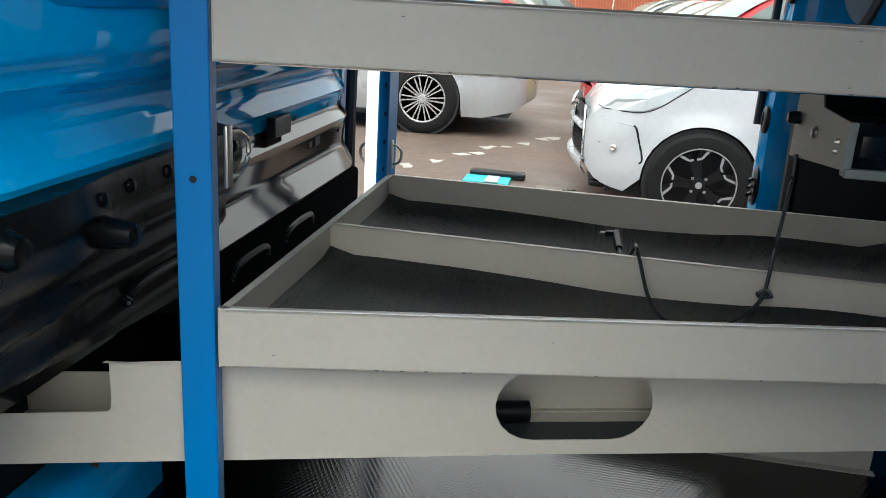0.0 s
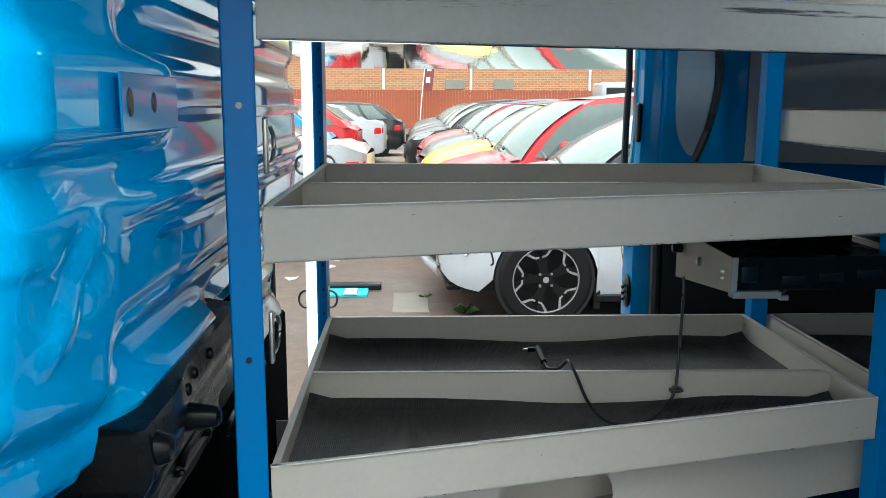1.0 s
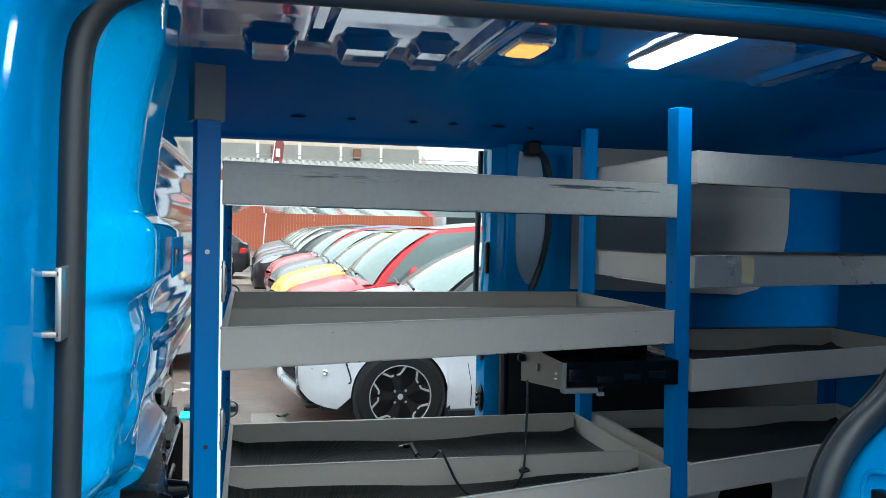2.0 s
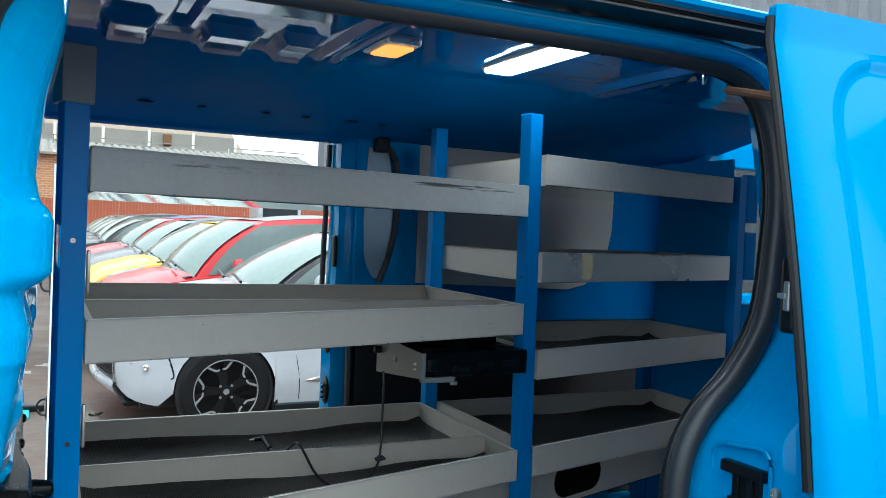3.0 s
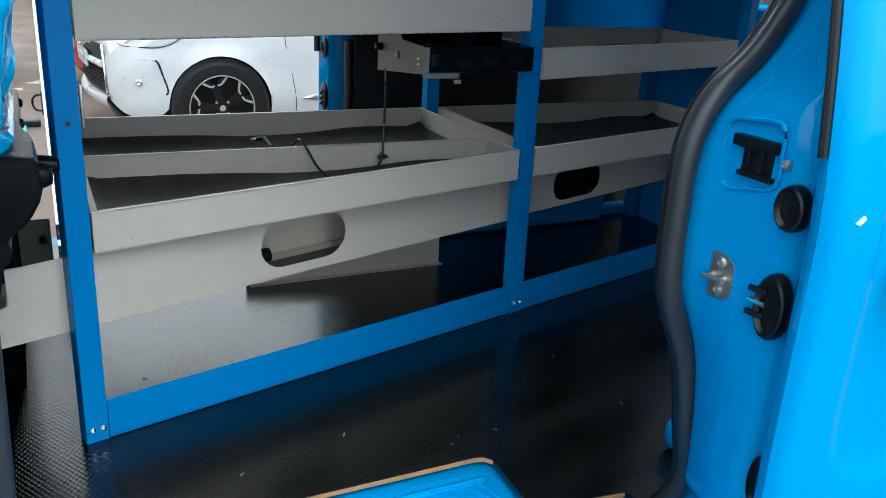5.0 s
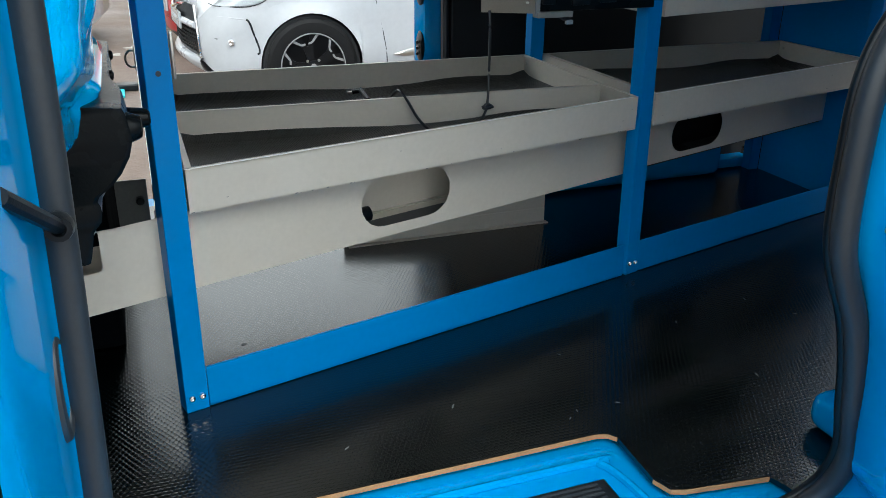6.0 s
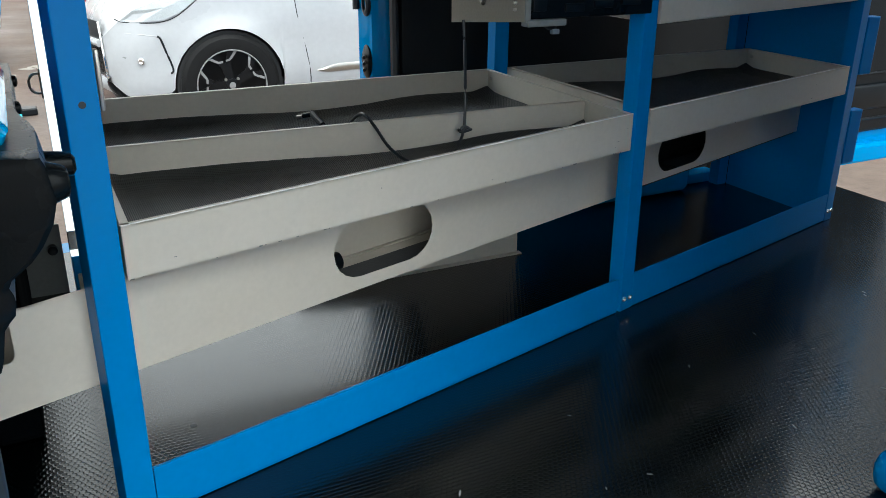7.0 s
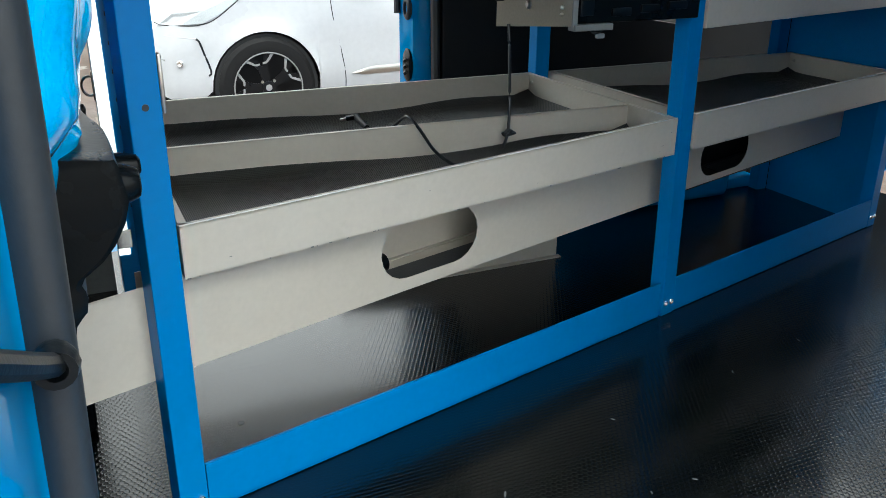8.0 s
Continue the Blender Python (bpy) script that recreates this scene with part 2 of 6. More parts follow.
def strip(bm, a, b, z0, z1, t, z0b=None, z1b=None):
    """An upright sheet from a to b (plan points) of thickness t to its left side."""
    a, b = Vector(a), Vector(b)
    d = (b - a).normalized()
    n = Vector((-d.y, d.x)) * t
    z0b = z0 if z0b is None else z0b
    z1b = z1 if z1b is None else z1b
    vs = []
    for p, zz in ((a, (z0, z1)), (b, (z0b, z1b))):
        for q in (p, p + n):
            for z in zz:
                vs.append(bm.verts.new((q.x, q.y, z)))
    for f in ((0, 1, 3, 2), (4, 6, 7, 5), (0, 4, 5, 1), (2, 3, 7, 6), (0, 2, 6, 4), (1, 5, 7, 3)):
        bm.faces.new([vs[i] for i in f])
    return bm


def prism(bm, pts, axis, a, b, m=None):
    """A closed outline (2D) pushed along an axis from a to b."""
    def place(u, v, w):
        return {"x": (w, u, v), "y": (u, w, v), "z": (u, v, w)}[axis]
    lo = [bm.verts.new(place(u, v, a)) for u, v in pts]
    hi = [bm.verts.new(place(u, v, b)) for u, v in pts]
    bm.faces.new(lo)
    bm.faces.new(hi[::-1])
    k = len(pts)
    for i in range(k):
        bm.faces.new((lo[i], hi[i], hi[(i + 1) % k], lo[(i + 1) % k]))
    if m is not None:
        bmesh.ops.transform(bm, matrix=m, verts=lo + hi)
    return bm


def grid(bm, rows, closed=False):
    vr = [[bm.verts.new(p) for p in r] for r in rows]
    for i in range(len(vr) - 1):
        k = len(vr[i])
        for j in range(k if closed else k - 1):
            bm.faces.new((vr[i][j], vr[i][(j + 1) % k], vr[i + 1][(j + 1) % k], vr[i + 1][j]))
    return vr


def smoothed(pts, per=6, closed=False):
    """Points along a Catmull-Rom curve through pts."""
    P = [Vector(p) for p in pts]
    n = len(P)
    out = []
    for i in range(n if closed else n - 1):
        g = (lambda k: P[k % n]) if closed else (lambda k: P[max(0, min(n - 1, k))])
        p0, p1, p2, p3 = g(i - 1), g(i), g(i + 1), g(i + 2)
        for s in range(per):
            t = s / per
            out.append(0.5 * ((2 * p1) + (p2 - p0) * t + (2 * p0 - 5 * p1 + 4 * p2 - p3) * t * t + (3 * p1 - p0 - 3 * p2 + p3) * t ** 3))
    if not closed:
        out.append(P[-1])
    return out


def tube(bm, pts, r, sides=8, closed=False, caps=True, axis=None):
    P = [Vector(p) for p in pts]
    n = len(P)
    rings = []
    up = Vector((0, 0, 1))
    for i in range(n):
        a = P[(i - 1) % n] if closed or i > 0 else P[i]
        b = P[(i + 1) % n] if closed or i < n - 1 else P[i]
        d = (b - a).normalized()
        ref = Vector(axis) if axis else up if abs(d.dot(up)) < 0.95 else Vector((0, 1, 0))
        u = d.cross(ref).normalized()
        v = u.cross(d).normalized()
        rings.append([bm.verts.new(P[i] + (u * math.cos(k * 6.28318 / sides) + v * math.sin(k * 6.28318 / sides)) * r) for k in range(sides)])
    for i in range(n if closed else n - 1):
        A, B = rings[i], rings[(i + 1) % n]
        for k in range(sides):
            bm.faces.new((A[k], A[(k + 1) % sides], B[(k + 1) % sides], B[k]))
    if caps and not closed:
        bm.faces.new(rings[0][::-1])
        bm.faces.new(rings[-1])
    return bm


def lathe(bm, prof, sides=24, m=None):
    """Turns a profile of (radius, height) round the z axis."""
    rows = [[(r * math.cos(k * 6.28318 / sides), r * math.sin(k * 6.28318 / sides), h) for k in range(sides)] for r, h in prof]
    vr = grid(bm, rows, closed=True)
    for ring in (vr[0], vr[-1]):
        if prof[vr.index(ring)][0] > 1e-4:
            bm.faces.new(ring)
    if m is not None:
        bmesh.ops.transform(bm, matrix=m, verts=[v for r in vr for v in r])
    return bm


def screw(parent, at, r=0.006, axis=(0, -1, 0), name="bolt", mat=None):
    q = Vector((0, 0, 1)).rotation_difference(Vector(axis)).to_matrix().to_4x4()
    bm = lathe(bmesh.new(), [(r, -0.002), (r, 0.001), (r * 0.8, r * 0.5), (r * 0.4, r * 0.62), (r * 0.38, r * 0.3), (0.0001, r * 0.3)], 12, Matrix.Translation(at) @ q)
    return part(name, bm, mat or CHROME, parent, smooth=True)


def rounded(pts, radii, n=5):
    """A 2D outline with its corners rounded off."""
    out = []
    for i, p in enumerate(pts):
        p, a, b, r = Vector(p), Vector(pts[i - 1]), Vector(pts[(i + 1) % len(pts)]), radii[i]
        if not r:
            out.append((p.x, p.y))
            continue
        u, v = p + (a - p).normalized() * r, p + (b - p).normalized() * r
        for k in range(n + 1):
            t = k / n
            q = u * (1 - t) ** 2 + p * 2 * t * (1 - t) + v * t * t
            out.append((q.x, q.y))
    return out


def curve(pts, x):
    if x <= pts[0][0]:
        return pts[0][1]
    for (a, b), (c, e) in zip(pts[:-1], pts[1:]):
        if a <= x <= c:
            t = (x - a) / (c - a)
            return b + (e - b) * t
    return pts[-1][1]


# ---- ground and distance ----
bm = bmesh.new()
edge = lambda k: math.copysign((abs(k) / 30) ** 2.2 * 400, k)
rows = [[(edge(i), edge(j) + 5, GROUND) for i in range(-30, 31)] for j in range(-30, 31)]
grid(bm, rows)
tagged(obj("ground", bm, ASPHALT), "worn brown-grey asphalt of an open car park, damp", "ground", kind="structure")


# ---- the van: floor ----
def floor_outline():
    return [(-0.66, 0.40), (-0.56, 0.40), (-0.54, 0.632), (0.228, 0.632), (0.248, 0.627), (0.260, 0.612), (0.254, 0.49), (0.266, 0.458), (0.290, 0.449), (0.44, 0.43), (0.46, 0.36), (1.92, 0.36), (1.92, 2.14), (-0.66, 2.14)]


floor = tagged(obj("floor", prism(bmesh.new(), floor_outline(), "z", FLOOR - 0.010, FLOOR), DECK), "black phenolic plywood van floor with fine hexagonal grip, scuffed and dusty", "floor", kind="structure")
bm = bmesh.new()
edge_pts = floor_outline()[2:10]
for a, b in zip(edge_pts[:-1], edge_pts[1:]):
    strip(bm, (a[0], a[1] - 0.002), (b[0], b[1] - 0.002), FLOOR - 0.010, FLOOR - 0.0015, 0.004)
part("plywood_edge", bm, PLY, floor, "raw brown layered plywood edge")
bm = bmesh.new()
lathe(bm, [(0.006, 0.0), (0.006, 0.0006), (0.0001, 0.0006)], 10, Matrix.Translation((-0.315, 1.17, FLOOR)))
part("screw_hole", bm, RUBBER, floor)
random.seed(4)
flecks = [(0.02, 0.80, 0.004), (0.62, 0.95, 0.003), (0.9, 0.72, 0.004), (-0.2, 0.74, 0.003)]
flecks += [(random.uniform(0.0, 1.35), random.uniform(0.66, 1.12), random.uniform(0.0018, 0.0034)) for _ in range(12)]
for x, y, r in flecks:
    part("dust_fleck", lathe(bmesh.new(), [(r, 0.0), (r * 0.8, 0.0008), (0.0001, 0.001)], 6, Matrix.Translation((x, y, FLOOR)) @ pose(0, 0, 0, 0, 0, 40 + 900 * x) @ Matrix.Diagonal((2.2, 0.5, 1, 1))), DARKGREY, floor)

sill = thing("door_sill", "bright blue painted steel door sill with a black step tread", "sill", kind="structure")
bm = bmesh.new()
prof = [(0.12, -0.36), (0.12, -0.20), (0.16, -0.13), (0.24, -0.11), (0.29, -0.09), (0.335, -0.055), (0.36, -0.045), (0.43, -0.045), (0.47, -0.052), (0.60, -0.052), (0.66, -0.052)]
xs = [-0.62, -0.55, -0.4, -0.2, 0, 0.2, 0.3, 0.4, 0.5, 0.6]
grid(bm, [[(x, y, z) for y, z in prof] for x in xs])
part("sill_panel", bm, VANBLUE, sill, smooth=True)
part("step_tread", solid(-0.42, 0.19, 0.425, 0.535, -0.053, -0.045, 0.003), BLACK, sill, "black ribbed plastic step tread")
bm = bmesh.new()
for k in range(9):
    box(bm, -0.40, 0.17, 0.432 + k * 0.011, 0.437 + k * 0.011, -0.046, -0.0425)
part("tread_ribs", bm, RUBBER, sill)
bm = bmesh.new()
tube(bm, smoothed([(-0.5, 0.585, -0.050), (0.17, 0.585, -0.050), (0.205, 0.575, -0.050), (0.222, 0.53, -0.050), (0.232, 0.45, -0.050)], 5), 0.008, 8)
part("pressed_bead", bm, VANBLUE, sill, smooth=True)

# ---- the van: near side with the sliding door's opening ----
OPEN = [(-0.562, 0.375, 0.06), (-0.559, 0.38, 0.20), (-0.554, 0.38, 0.36), (-0.547, 0.38, 0.60), (-0.543, 0.38, 0.80), (-0.542, 0.382, 0.95), (-0.539, 0.386, 1.14), (-0.525, 0.388, 1.207), (-0.486, 0.388, 1.244), (-0.42, 0.387, 1.254),
        (-0.118, 0.386, 1.256), (0.20, 0.386, 1.257), (0.38, 0.386, 1.256), (0.475, 0.382, 1.246), (0.522, 0.375, 1.214), (0.540, 0.362, 1.16), (0.540, 0.345, 1.07), (0.522, 0.33, 0.98), (0.490, 0.314, 0.875), (0.427, 0.302, 0.797), (0.372, 0.30, 0.750), (0.340, 0.30, 0.703), (0.326, 0.30, 0.648), (0.324, 0.30, 0.58), (0.326, 0.30, 0.50),
        (0.334, 0.30, 0.443), (0.353, 0.30, 0.395), (0.381, 0.30, 0.335), (0.402, 0.30, 0.26), (0.416, 0.302, 0.19), (0.438, 0.31, 0.112), (0.444, 0.33, 0.045), (0.425, 0.348, 0.0), (0.385, 0.356, -0.022), (0.28, 0.357, -0.032), (0.0, 0.357, -0.034), (-0.35, 0.357, -0.034), (-0.49, 0.360, -0.030), (-0.55, 0.368, 0.0)]
ring = smoothed(OPEN, 4, closed=True)


def pushed(k, d, y):
    """The opening's point k moved outwards by d in the side's plane, at depth y."""
    a, b = ring[(k - 2) % len(ring)], ring[(k + 2) % len(ring)]
    t = Vector((b.x - a.x, b.z - a.z)).normalized()
    return (ring[k].x - t.y * d, y, ring[k].z + t.x * d)


wall_near = thing("wall_near", "bright sky-blue van side round the open sliding doorway", "van side", kind="structure")
rows = [[] for _ in range(9)]
for k, p in enumerate(ring):
    skin = 0.105 + 0.11 * max(0.0, min(1.0, (p.z - 0.6) / 0.65)) ** 1.3
    wide = 0.5 if p.x < -0.4 else 0.2 if p.z < 0.0 else 1.0
    side = ((0.004, p.y + 0.004), (0.002, p.y), (0.014 * wide, p.y - 0.005), (0.026 * wide, p.y - 0.012), (0.038 * wide, p.y - 0.055), (0.046 * wide, min(p.y - 0.06, skin + 0.045)), (0.055 * wide, skin + 0.028), (0.062 * wide, skin + 0.015), (0.080 * wide, skin))
    # a rounded lip turned outwards over the head of the doorway
    head = ((0.004, p.y + 0.004), (0.002, p.y), (0.003, 0.354), (0.004, 0.345), (0.005, 0.339), (0.009, 0.334), (0.016, 0.331), (0.023, 0.332), (0.028, 0.337))
    f = max(0.0, min(1.0, (p.z - 1.19) / 0.05)) if p.x < 0 else max(0.0, min(1.0, (p.z - 1.13) / 0.10))
    f = f * f * (3 - 2 * f)
    # the outer half of the rear pillar stands straight, whatever the seal does
    g = min(1.0, max(0.0, (0.86 - p.z) / 0.16)) * min(1.0, max(0.0, (p.z - 0.02) / 0.10)) if p.x > 0.2 else 0.0
    for row, (d0, y0), (d1, y1), w, x1 in zip(rows, side, head, (0, 0, 0, 0.12, 0.7, 0.95, 1, 1, 1), (0.37, 0.37, 0.37, 0.37, 0.368, 0.370, 0.376, 0.384, 0.410)):
        x, y, z = pushed(k, d0 + (d1 - d0) * f, y0 + (y1 - y0) * f)
        z += (p.z - z) * w * g
        row.append((x + (x1 - x) * w * g, y, z))
bm = bmesh.new()
grid(bm, rows, closed=True)
part("door_frame", bm, VANBLUE, wall_near, smooth=True)
bm = bmesh.new()
tube(bm, [(*pushed(k, 0.004, p.y - 0.016),) for k, p in enumerate(ring)], 0.0165, 18, closed=True, axis=(0, 1, 0))
part("door_seal", bm, RUBBER, wall_near, "thick black rubber door seal", smooth=True)
bm = bmesh.new()
tube(bm, [(*pushed(k, 0.000, p.y + 0.004),) for k, p in enumerate(ring)], 0.008, 14, closed=True, axis=(0, 1, 0))
part("seal_flange", bm, BLACK, wall_near, smooth=True)
# outer skin beside the opening
bm = bmesh.new()
zs = [-0.36, -0.1, 0.2, 0.6, 0.8, 1.0, 1.15, 1.25]
ly = lambda z: 0.105 + 0.11 * max(0.0, min(1.0, (z - 0.6) / 0.65)) ** 1.3
grid(bm, [[(x, ly(z) + 0.002, z) for z in zs] for x in (-0.604, -0.65, -0.75, -1.0)])
part("pillar_skin", bm, VANBLUE, wall_near, smooth=True)
bm = bmesh.new()
grid(bm, [[(x, ly(z) + 0.03, z) for z in zs] for x in (0.60, 1.2, 1.95)])
part("rear_skin", bm, VANBLUE, wall_near, smooth=True)
bm = bmesh.new()
grid(bm, [[(x, 0.33 + ly(z) - 0.105, z) for z in zs] for x in (0.575, 1.2, 1.95)])
part("inner_lining", bm, VANBLUE, wall_near, smooth=True)
# upper rail and roof edge over the doorway
part("door_track", solid(-0.52, 2.0, 0.262, 0.345, 1.287, 1.305, 0.003), BLACK, wall_near, "black sliding door track")
bm = bmesh.new()
for y, z in ((0.270, 1.286), (0.258, 1.292)):
    tube(bm, [(-0.52, y, z), (2.0, y, z)], 0.0022, 6)
part("track_lips", bm, DARKGREY, wall_near)
bm = bmesh.new()
prof = [(0.270, 1.300), (0.252, 1.291), (0.243, 1.295), (0.241, 1.301), (0.247, 1.306), (0.27, 1.312), (0.31, 1.321), (0.37, 1.339), (0.6, 1.415), (0.9, 1.45), (1.25, 1.462), (1.9, 1.44), (2.14, 1.41), (2.25, 1.38), (2.28, 1.345)]
grid(bm, [[(x, y, z) for y, z in prof] for x in (-0.95, 0.2, 0.9, 2.0)])
roof = tagged(obj("roof", bm, VANBLUE, True), "bright sky-blue painted steel van roof", "roof", kind="structure")
# fittings on the door frame
PX = 0.369
st = thing("door_striker", "zinc-plated steel door striker on the blue pillar", "striker")
bm = prism(bmesh.new(), rounded([(0.200, 0.460), (0.243, 0.456), (0.243, 0.524), (0.212, 0.524), (0.200, 0.512)], [0.014, 0.002, 0.002, 0.010, 0.006]), "x", PX - 0.003, PX + 0.004)
for y in (0.214, 0.236):
    tube(bm, [(PX, y, 0.490), (PX - 0.012, y, 0.488)], 0.0045, 10)
tube(bm, [(PX - 0.012, 0.208, 0.488), (PX - 0.012, 0.246, 0.487)], 0.0045, 10)
part("striker_plate", bm, STEEL, st, smooth=True)
for z in (0.471, 0.511):
    screw(st, (PX - 0.003, 0.224, z), 0.0085, (-1, 0, 0), "striker_screw", STEEL)
st = thing("door_catch", "zinc steel catch bracket on the blue front pillar", "striker")
bm = prism(bmesh.new(), rounded([(0.300, 0.826), (0.352, 0.826), (0.366, 0.850), (0.366, 0.962), (0.352, 0.986), (0.300, 0.986)], [0.012, 0.012, 0.006, 0.006, 0.012, 0.012]), "x", -0.580, -0.574)
for z in (0.872, 0.934):
    box(bm, -0.576, -0.545, 0.312, 0.358, z, z + 0.006, 0.001)
box(bm, -0.550, -0.543, 0.312, 0.358, 0.868, 0.944, 0.002)
part("catch_plate", bm, STEEL, st, smooth=True)
for z in (0.843, 0.968):
    screw(st, (-0.574, 0.328, z), 0.009, (1, 0, 0), "catch_screw", STEEL)


def oval_pad(name, y, z, ry, rz, x, label, mat=BLACK):
    t = thing(name, label, "pad")
    q = Matrix.Translation((x, y, z)) @ pose(0, 0, 0, 0, -90, 0) @ Matrix.Diagonal((rz, ry, 1, 1))
    bm = lathe(bmesh.new(), [(1.0, -0.004), (1.0, 0.006), (0.93, 0.012), (0.82, 0.014), (0.74, 0.010), (0.66, 0.008), (0.0001, 0.010)], 28, q)
    part("pad_body", bm, mat, t, smooth=True)
    return t


oval_pad("rubber_buffer", 0.127, 0.618, 0.025, 0.031, 0.373, "black oval rubber door buffer on the blue pillar")
con = oval_pad("contact_plate", 0.128, 0.482, 0.027, 0.047, 0.373, "black oval electrical contact plate with three pins")
for k in range(3):
    bm = bmesh.new()
    tube(bm, [(0.364, 0.135, 0.466 + k * 0.017), (0.358, 0.161, 0.466 + k * 0.017)], 0.0045, 8)
    part("contact_pin", bm, CHROME if k == 1 else BLACK, con, smooth=True)
oval_pad("lower_guide", 0.096, 0.229, 0.017, 0.045, 0.380, "black plastic roller guide cover low on the pillar")
screw(wall_near, (0.370, 0.151, 0.669), 0.008, (-1, 0, 0), "grommet_screw", STEEL)
# grab recess pressed into the pillar
bm = bmesh.new()
rim = smoothed([(PX - 0.001, y, z) for y, z in ((0.245, 0.618), (0.258, 0.660), (0.252, 0.706), (0.208, 0.716), (0.164, 0.716), (0.157, 0.673), (0.162, 0.636), (0.203, 0.624))], 5, closed=True)
tube(bm, rim, 0.0035, 10, closed=True)
part("pressed_rim", bm, VANBLUE, wall_near, smooth=True)
pocket = thing("latch_pocket", "black plastic latch pocket in the blue pillar", "latch")
bm = solid(PX - 0.012, PX + 0.008, 0.162, 0.235, 0.678, 0.694, 0.003)
box(bm, PX - 0.003, PX + 0.008, 0.170, 0.221, 0.642, 0.679, 0.002)
box(bm, PX - 0.009, PX + 0.004, 0.164, 0.223, 0.640, 0.647, 0.002)
box(bm, PX - 0.009, PX + 0.004, 0.180, 0.190, 0.647, 0.679, 0.002)
box(bm, PX - 0.007, PX + 0.004, 0.206, 0.212, 0.647, 0.679, 0.002)
part("pocket_body", bm, BLACK, pocket, smooth=True)
# rubber grommet and check rod on the front pillar
g = thing("pillar_grommet", "black oval rubber grommet on the blue front pillar", "grommet")
bm = bmesh.new()
tube(bm, [(-0.574, 0.335 + 0.030 * math.cos(c), 0.408 + 0.050 * math.sin(c)) for c in [k * 6.28318 / 28 for k in range(28)]], 0.008, 8, closed=True, axis=(1, 0, 0))
part("grommet_ring", bm, RUBBER, g, smooth=True)
bm = lathe(bmesh.new(), [(1, 0), (0.8, 0.004), (0.0001, 0.004)], 24, Matrix.Translation((-0.578, 0.335, 0.408)) @ pose(0, 0, 0, 0, 90, 0) @ Matrix.Diagonal((0.048, 0.028, 1, 1)))
part("grommet_core", bm, BLACK, g, smooth=True)
rod = thing("stay_rod", "short black door stay rod with a round end", "rod")
bm = bmesh.new()
tube(bm, smoothed([(-0.549, 0.332, 0.574), (-0.556, 0.275, 0.604), (-0.570, 0.195, 0.649)], 4), 0.0075, 10)
lathe(bm, [(0.0001, -0.010), (0.012, -0.009), (0.014, 0), (0.012, 0.009), (0.007, 0.009), (0.006, 0.004), (0.0001, 0.004)], 14, Matrix.Translation((-0.548, 0.334, 0.573)) @ pose(0, 0, 0, 90, 0, 0))
part("rod_body", bm, BLACK, rod, smooth=True)
arch = thing("wheel_arch_box", "blue rounded inner wheel arch beside the floor", "wheel arch")
part("arch_shell", solid(0.600, 1.55, 0.34, 0.535, FLOOR, 0.045, 0.030, seg=5), VANBLUE, arch, smooth=True)

# ---- open sliding door, slid back along the side ----
door = thing("sliding_door", "bright blue sliding door, slid fully open along the van", "door")
dy = lambda z: 0.05 + 0.10 * max(0.0, min(1.0, (z - 0.60) / 0.64)) ** 1.4
zs = [-0.30, -0.22, -0.05, 0.15, 0.35, 0.55, 0.62, 0.7, 0.8, 0.95, 1.05, 1.15, 1.24, 1.275, 1.285]
fx = lambda z: 0.335 + 0.03 * max(0, 0.3 - z)


def door_face(u, z):
    """The outer skin: crowned, rolled at the leading edge, with a shallow pressed panel."""
    y = dy(z) + 0.006 * max(0.0, 1 - u / 0.010) - 0.018 * math.sin((z + 0.3) / 1.6 * 3.14) * min(1.0, u / 0.026) ** 0.6
    x = fx(z) + u
    px, pz = abs(x - 0.96) - 0.45, abs(z - 0.74) - 0.395
    gap = math.hypot(max(px, 0), max(pz, 0)) + min(max(px, pz), 0) - 0.09
    t = max(0.0, min(1.0, (0.008 - gap) / 0.016))
    return (x, y + 0.006 * t * t * (3 - 2 * t), z)


fine = zs[:3] + [0.0 + 0.02 * k for k in range(58)] + [1.150 + 0.006 * k for k in range(16)] + [1.25, 1.265, 1.275, 1.285]
fine = sorted(set(round(z, 4) for z in fine))
rows = [[door_face(u, z) for z in fine] for u in [0.0, 0.004, 0.008, 0.013, 0.02, 0.028] + [0.036 + 0.007 * k for k in range(24)] + [0.21 + 0.05 * k for k in range(16)]]
bm = bmesh.new()
grid(bm, rows)
part("door_skin", bm, VANBLUE, door, smooth=True)
bm = bmesh.new()
grid(bm, [[(fx(z) + d, dy(z) + y, z) for z in zs] for d, y in ((0.0, 0.006), (0.004, 0.02), (0.012, 0.030), (0.02, 0.035), (0.95, 0.035))])
part("door_inner", bm, VANBLUE, door, smooth=True)
bm = bmesh.new()
tube(bm, [(fx(z) - 0.003, dy(z) + 0.012, z) for z in (0.70, 0.8, 0.95, 1.05, 1.15, 1.24, 1.27)], 0.006, 8)
part("edge_seal", bm, BLACK, door, "black rubber strip on the leading edge", smooth=True)
latch = part("latch_plate", solid(0.344, 0.354, 0.112, 0.138, 0.878, 0.972, 0.006), BLACK, door, "black door latch plate")
bm = solid(0.341, 0.346, 0.119, 0.129, 0.905, 0.942, 0.002)
box(bm, 0.339, 0.345, 0.124, 0.136, 0.920, 0.927, 0.001)
part("latch_claw", bm, STEEL, latch)
bm = solid(0.455, 0.66, -0.012, 0.035, 0.532, 0.572, 0.012, seg=3)
part("door_handle", bm, BLACK, door, "black outer door handle", smooth=True)
bm = bmesh.new()
prism(bm, [(0.366, 0.628), (0.379, 0.636), (0.381, 0.632), (0.372, 0.625)], "y", 0.0315, 0.046)
